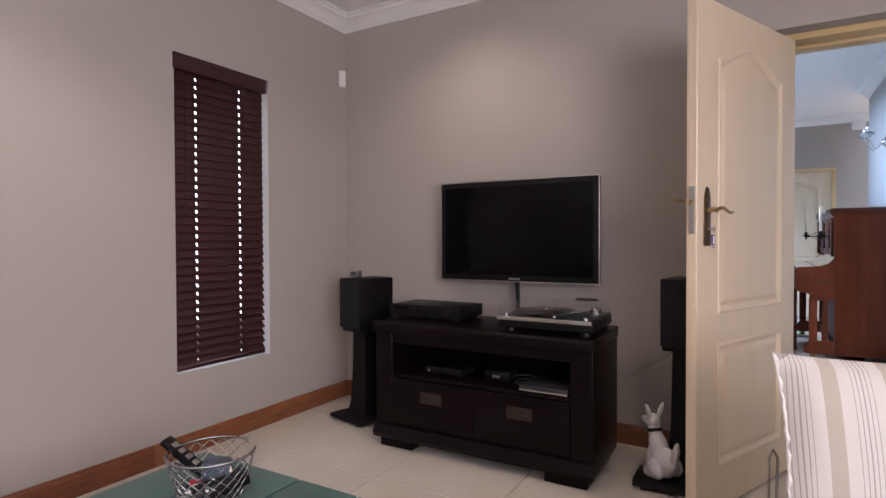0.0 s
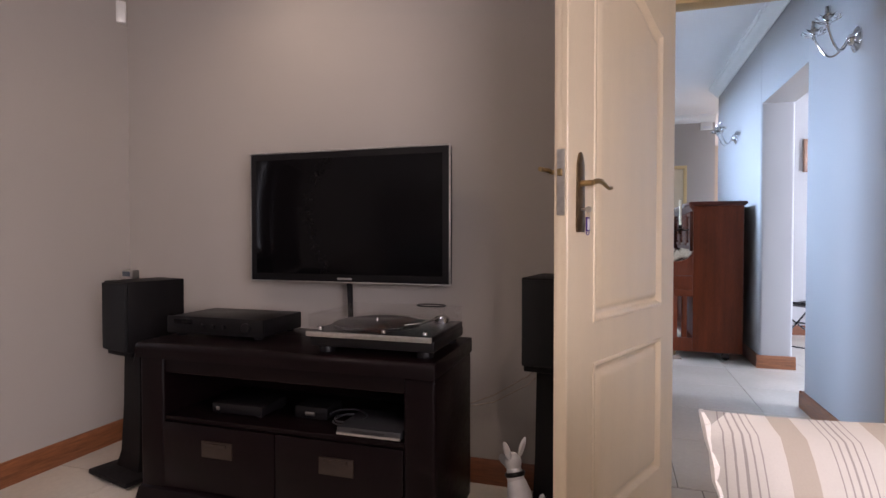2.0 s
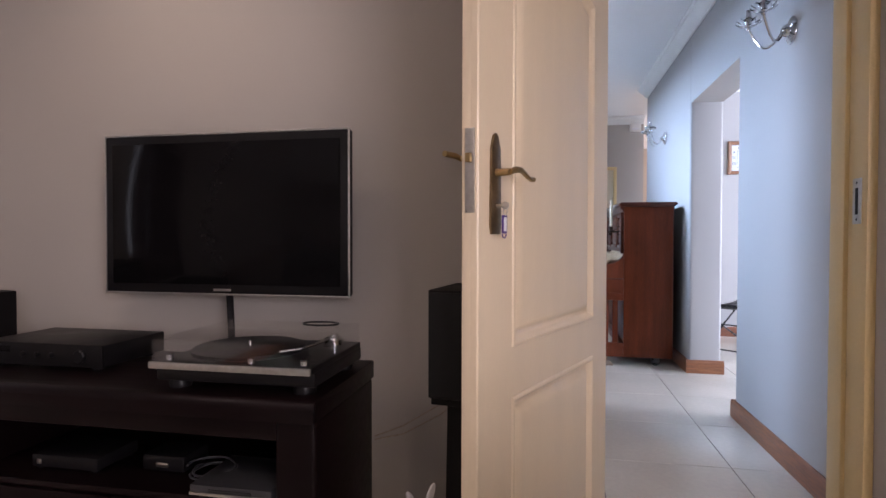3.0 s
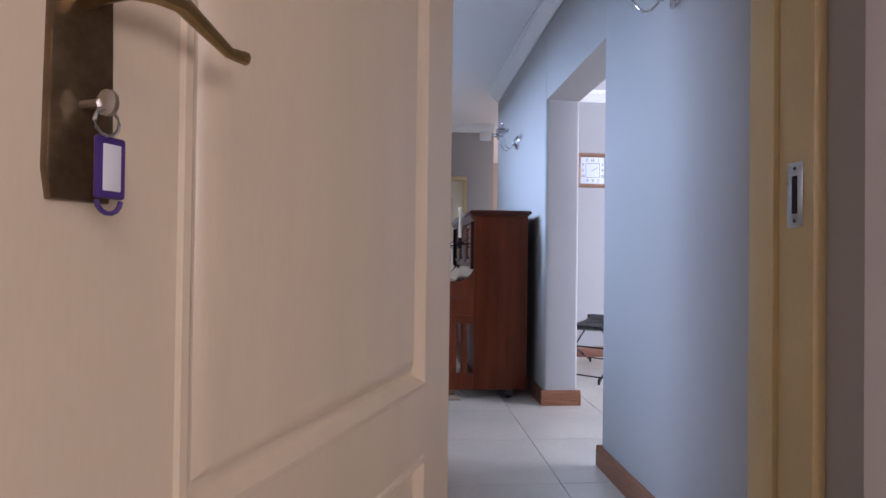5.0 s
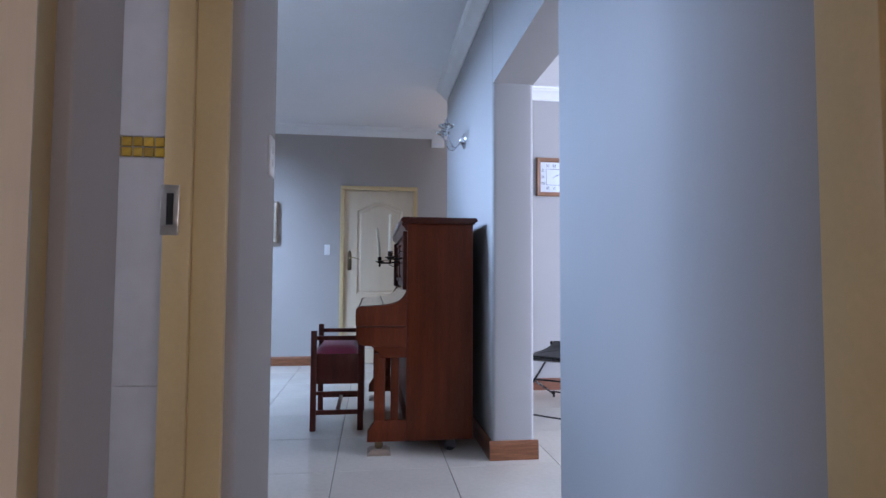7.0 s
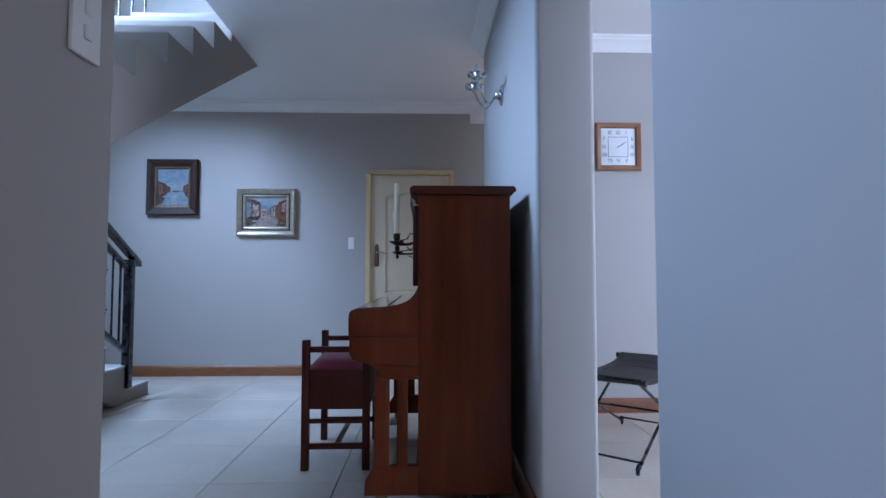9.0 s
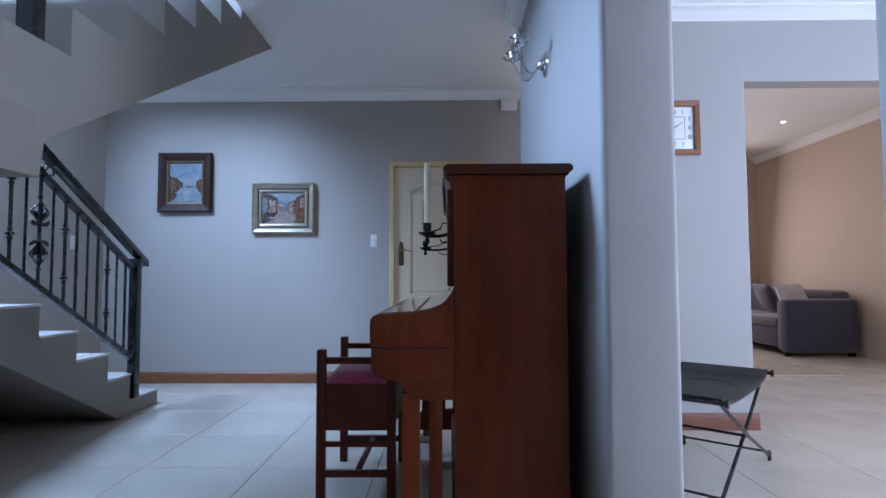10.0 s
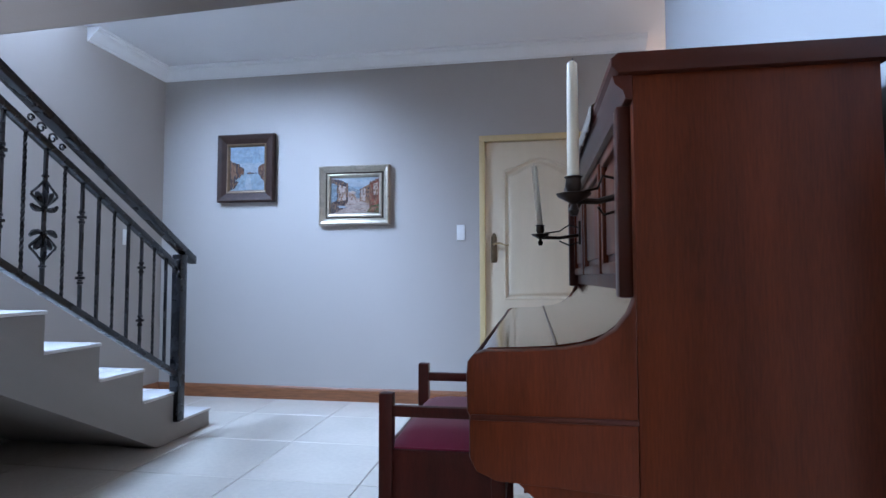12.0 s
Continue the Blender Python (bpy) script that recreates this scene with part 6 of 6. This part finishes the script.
# ---- wall lamps ----
def sconce(y, z):
    s = thing("wall_lamp", (PASS_R, y, z), "chrome two-armed wall lamp with crystal drip pans, unlit", "wall lamp", "passage wall lamps")
    bm = bmesh.new()
    rot = Euler((0, radians(-90), 0)).to_matrix()
    lathe(bm, [(0.062, 0.0), (0.062, 0.006), (0.05, 0.014), (0.03, 0.02), (0.026, 0.034), (0.014, 0.045), (0.001, 0.047)], (0, 0, 0), 28, rot)
    part("back_plate", bm, M_CHROME, s)
    for sg in (-1, 1):
        bm = bmesh.new()
        pts = []
        for q in np.linspace(0, 1, 16):
            pts.append((-0.04 - 0.115 * q, sg * 0.095 * q ** 0.8, -0.075 * math.sin(q * math.pi) ** 0.9 * (1 - 0.25 * q) + 0.055 * q ** 3))
        tube(bm, pts, 0.0055, 8)
        arm = part("arm", bm, M_CHROME, s)
        c = pts[-1]
        bm = bmesh.new()
        lathe(bm, [(0.008, -0.012), (0.012, -0.004), (0.010, 0.004), (0.014, 0.012)], c, 14)
        lathe(bm, [(0.015, 0.018), (0.016, 0.05), (0.013, 0.055), (0.012, 0.085), (0.001, 0.086)], c, 14)
        part("candle_tube", bm, M_CHROME, arm)
        bm = bmesh.new()
        k = 20
        prof = [(0.012, 0.010), (0.035, 0.012), (0.052, 0.024), (0.056, 0.032), (0.050, 0.030), (0.034, 0.020), (0.012, 0.016)]
        lathe(bm, prof, c, k)
        for i, v in enumerate(bm.verts):
            r = Vector((v.co.x - c[0], v.co.y - c[1]))
            if r.length > 0.04:
                v.co.z += 0.006 * math.cos(10 * math.atan2(r.y, r.x))
        part("crystal_pan", bm, M_CRYSTAL, arm, "scalloped crystal drip pan")
    return s


sconce(5.70, 2.03)
sconce(8.48, 2.03)

# ---- dining side: clock ----
clock = thing("wall_clock", (2.642, 9.36, 1.765), "square wall clock with roman numerals in an oak frame", "clock")
CWd, CHt = 0.335, 0.355
frame_round(clock, CWd, CHt, [(0, 0.001), (0, 0.03), (0.008, 0.036), (0.03, 0.032), (0.04, 0.018)], M_CLOCKFRAME, 0)
face = part("dial", boxed(((-CWd / 2 + 0.03, -0.014, 0.03), (CWd / 2 - 0.03, -0.004, CHt - 0.03)), bevel=0.001), M_CLOCKFACE, clock)
bm = bmesh.new()
cz = CHt / 2
for lo, hi in (((-0.075, cz - 0.075), (0.075, cz - 0.072)), ((-0.075, cz + 0.072), (0.075, cz + 0.075)), ((-0.075, cz - 0.075), (-0.072, cz + 0.075)), ((0.072, cz - 0.075), (0.075, cz + 0.075))):
    cube(bm, (lo[0], -0.0155, lo[1]), (hi[0], -0.0135, hi[1]))
part("inner_square", bm, M_INK, face, smooth=False)
romans = ["XII", "I", "II", "III", "IIII", "V", "VI", "VII", "VIII", "IX", "X", "XI"]
for i, txt in enumerate(romans):
    a = radians(30 * i)
    dx, dz = math.sin(a), math.cos(a)
    k = 0.105 / max(abs(dx), abs(dz))
    cu = bpy.data.curves.new("numeral", "FONT")
    cu.body, cu.size, cu.align_x, cu.align_y, cu.extrude = txt, 0.036, "CENTER", "CENTER", 0.0004
    tmp = bpy.data.objects.new("numeral", cu)
    scene.collection.objects.link(tmp)
    me = bpy.data.meshes.new_from_object(tmp.evaluated_get(bpy.context.evaluated_depsgraph_get()))
    bpy.data.objects.remove(tmp)
    me.materials.clear()
    me.materials.append(M_INK)
    ob = new("numeral", me)
    ob.parent = face
    ob.matrix_local = pose(k * dx, -0.0148, cz + k * dz, 90, 0, 0) @ Matrix.Diagonal((0.85, 1.15, 1, 1))
for nm, ang_, ln, wd in (("hour_hand", 61, 0.048, 0.006), ("minute_hand", 58, 0.078, 0.0035)):
    bm = bmesh.new()
    a = radians(ang_)
    d, q = Vector((math.sin(a), math.cos(a))), Vector((math.cos(a), -math.sin(a)))
    o = -0.015 if nm == "hour_hand" else -0.0168
    prism(bm, [tuple(Vector((0, cz)) + d * s * ln + q * t * wd) for s, t in ((-0.2, -0.5), (-0.2, 0.5), (0.85, 0.4), (1, 0), (0.85, -0.4))], "y", o, o - 0.0015)
    part(nm, bm, M_INK, face, smooth=False)

# ---- dining side: folding stool ----
stool = thing("folding_stool", (2.40, 8.545, 0), "black iron folding stool with a leather sling seat", "stool", rz=50)
SL, SWd, SH = 0.46, 0.22, 0.455
bm = bmesh.new()
nx, ny = 14, 10
g = {}
for i in range(nx + 1):
    for j in range(ny + 1):
        u, v = 2 * i / nx - 1, 2 * j / ny - 1
        wv = SWd * v
        g[i, j] = bm.verts.new((SL * u, wv, SH + 0.012 - 0.055 * (1 - u ** 4) * (1 - 0.25 * v * v) + (0.012 if abs(u) > 0.95 else 0)))
for i in range(nx):
    for j in range(ny):
        bm.faces.new((g[i, j], g[i + 1, j], g[i + 1, j + 1], g[i, j + 1]))
sling = part("sling", bm, M_LEATHER, stool, "sagging black leather sling")
sm = sling.modifiers.new("thick", "SOLIDIFY")
sm.thickness = 0.006
bm = bmesh.new()
tube(bm, [(SL * 0.5 * math.cos(a) - 0.02, SWd * 0.92 * math.sin(a) * 0.9, SH - 0.032 + 0.012 * abs(math.cos(a))) for a in np.linspace(-1.3, 1.3, 12)], 0.0022, 6)
part("seam", bm, M_LEATHER, sling)
for s in (-1, 1):
    bm = bmesh.new()
    tube(bm, [(s * SL, -SWd - 0.02, SH + 0.004), (s * SL, SWd + 0.02, SH + 0.004)], 0.011, 8)
    for e in (-1, 1):
        lathe(bm, [(0.008, -0.006), (0.018, -0.006), (0.018, 0.006), (0.008, 0.006)], (s * SL, e * (SWd + 0.02), SH + 0.004), 12, Euler((radians(90), 0, 0)).to_matrix())
    part("seat_bar", bm, M_IRON, stool)
for e in (-1, 1):
    for s in (-1, 1):
        bm = bmesh.new()
        y = e * (SWd - 0.005 - 0.02 * (s > 0))
        pts = [(s * SL, y, SH), (0, y, SH * 0.5), (-s * (SL - 0.02), y, 0.035)]
        cx, czz, r = -s * (SL - 0.02), 0.032, 0.022
        pts += [(cx - s * r * math.sin(a), y, czz - r * math.cos(a) * 1.0 + 0.0) for a in np.linspace(0.2, 4.6, 10)]
        tube(bm, pts, 0.0085, 8)
        part("leg", bm, M_IRON, stool)
for s in (-1, 1):
    bm = bmesh.new()
    tube(bm, [(s * (SL - 0.05), -SWd + 0.01, 0.06), (s * (SL - 0.05), SWd - 0.01, 0.06)], 0.006, 8)
    part("cross_bar", bm, M_IRON, stool)
bm = bmesh.new()
tube(bm, [(0, -SWd, SH * 0.5), (0, SWd, SH * 0.5)], 0.007, 8)
part("pivot_bar", bm, M_IRON, stool)

# ---- lounge: sofa, pillows, rug, lamp, curtain ----
sofa = thing("sofa", (5.68, 13.6, 0), "slate upholstered sofa against the beige wall", "sofa")
part("base", boxed(((-0.42, -0.95, 0.09), (0.46, 0.95, 0.34)), bevel=0.04), M_SOFA, sofa)
part("armrest", boxed(((-0.44, -1.10, 0.05), (0.46, -0.88, 0.70)), bevel=0.06), M_SOFA, sofa)
part("armrest", boxed(((-0.44, 0.88, 0.05), (0.46, 1.10, 0.70)), bevel=0.06), M_SOFA, sofa)
part("backrest", boxed(((0.22, -0.95, 0.3), (0.47, 0.95, 0.80)), bevel=0.07), M_SOFA_L, sofa)
for y in (-0.44, 0.44):
    part("seat_cushion", boxed(((-0.44, y - 0.43, 0.34), (0.22, y + 0.43, 0.47)), bevel=0.05), M_SOFA_L, sofa)
for x in (-0.38, 0.40):
    for y in (-1.0, 1.0):
        part("leg", boxed(((x - 0.03, y - 0.03, 0), (x + 0.03, y + 0.03, 0.06)), bevel=0.004), M_ESP, sofa)
for i, (x, y, rz, m) in enumerate(((5.55, 12.84, 20, M_PILLOW), (5.72, 13.15, 60, M_PILLOW), (5.68, 13.65, 85, M_SOFA))):
    pl = thing("throw_pillow", (x, y, 0.66), "pale grey throw pillow on the sofa" if m is M_PILLOW else "slate throw pillow on the sofa", "pillow", "sofa pillows")
    pl.matrix_world = pose(x, y, 0.68, 66, 0, rz)
    bm = bmesh.new()
    cushion(bm, 0.46, 0.44, 0.16, 12)
    part("cover", bm, m, pl)
rug = thing("rug", (4.6, 12.6, 0), "sand and grey woven rug on the tiles", "rug")
bm = bmesh.new()
cube(bm, (-0.75, -1.3, 0.0), (0.42, 1.4, 0.014), 0.006)
part("weave", bm, M_RUG, rug)
bm = bmesh.new()
for i in range(46):
    x = -0.74 + 1.15 * i / 45
    tube(bm, [(x, -1.295, 0.006), (x + 0.004 * math.sin(i * 2.3), -1.34, 0.003)], 0.004, 5)
part("fringe", bm, M_LINEN, rug)
dl = thing("downlight", (5.35, 12.6, CEIL_B + 0.146), "recessed round lounge downlight, lit", "ceiling lamp")
bm = bmesh.new()
lathe(bm, [(0.030, 0.003), (0.048, 0.003), (0.048, 0.0), (0.036, -0.005), (0.030, 0.0)], (0, 0, 0), 24)
part("trim", bm, M_CHROME, dl)
bm = bmesh.new()
lathe(bm, [(0.029, -0.001), (0.026, -0.007), (0.016, -0.011), (0.001, -0.012)], (0, 0, 0), 20)
part("bulb", bm, M_LAMPGLOW, dl)
cur = thing("curtain", (1.95, 12.3, 0.02), "salmon curtain hanging in folds in the lounge", "curtain")
bm = bmesh.new()
rings = []
for z in np.linspace(0, 2.45, 6):
    rings.append([bm.verts.new((0.035 * math.sin(v * 26) + 0.012 * math.sin(v * 61 + z), v * 0.9, z)) for v in np.linspace(0, 1, 70)])
for a, b in zip(rings, rings[1:]):
    for i in range(69):
        bm.faces.new((a[i], a[i + 1], b[i + 1], b[i]))
fab = part("fabric", bm, M_CURTAIN, cur)
sm = fab.modifiers.new("thick", "SOLIDIFY")
sm.thickness = 0.003
bm = bmesh.new()
tube(bm, [(0, -0.1, 2.47), (0, 1.0, 2.47)], 0.014, 10)
lathe(bm, [(0.005, -0.02), (0.03, 0), (0.005, 0.02)], (0, -0.11, 2.47), 12)
part("rod", bm, M_BRASS, cur)


# ---- bathroom tiles seen through the doorway ----
bath = bpy.data.objects["wall_bath_far"]
tw, th = 0.299, 0.598
bm = bmesh.new()
cube(bm, (-tw / 2, -0.006, -th / 2), (tw / 2, 0, th / 2), 0.0015, 1)
tile_mesh = bpy.data.meshes.new("wall_tile")
bm.to_mesh(tile_mesh)
bm.free()
tile_mesh.materials.append(M_BTILE)
bm = bmesh.new()
cube(bm, (-0.0125, -0.006, -0.0125), (0.0125, 0, 0.0125), 0.002, 1)
mos_mesh = bpy.data.meshes.new("mosaic_tile")
bm.to_mesh(mos_mesh)
bm.free()
mos_mesh.materials.append(M_MOSAIC)
DECO = 1.334
TY = 6.018
for i in range(4):
    x = 0.50 - 0.151 - 0.301 * i
    for j in range(4):
        for z in (DECO - th / 2 - 0.003 - 0.6 * j, DECO + 0.056 + th / 2 + 0.6 * j):
            if 0 < z < 2.7:
                ob = new("wall_tile", tile_mesh)
                ob.parent = bath
                ob.location = (x, TY, z)
for i in range(22):
    for j in range(2):
        ob = new("mosaic_tile", mos_mesh)
        ob.parent = bath
        ob.location = (0.475 - 0.0275 * i, TY, DECO + 0.0135 + 0.0275 * j)

# ---- floor tiles ----
def tile_data(px, py):
    bm = bmesh.new()
    cube(bm, (-px / 2 + 0.0018, -py / 2 + 0.0018, -0.012), (px / 2 - 0.0018, py / 2 - 0.0018, 0.0), 0.0012, 1)
    me = bpy.data.meshes.new("floor_tile")
    bm.to_mesh(me)
    bm.free()
    me.materials.append(M_TILE)
    return me


T = 0.605
square = tile_data(T, T)


def lay(x_line, y_line, x0, x1, y0, y1, data):
    """Tiles on a grid with joints through x_line and y_line, over the stretch given."""
    i0, i1 = math.floor((x0 - x_line) / T), math.ceil((x1 - x_line) / T)
    j0, j1 = math.floor((y0 - y_line) / T), math.ceil((y1 - y_line) / T)
    for i in range(i0, i1):
        for j in range(j0, j1):
            ob = new("floor_tile", data)
            ob.parent = floor
            ob.location = (x_line + (i + 0.5) * T, y_line + (j + 0.5) * T, 0)


# the passage, hall and dining side share one grid; the den has its own
YH = 6.840 - 3 * T
lay(1.405, YH, -2.2, 6.2, YH, 10.9, square)
lay(1.405, YH, 1.7, 6.2, 11.08, 14.4, square)
lay(-0.3175, YH - T * 0.02, -1.9, 2.4, YH - 9.5 * T, YH - 0.05, square)
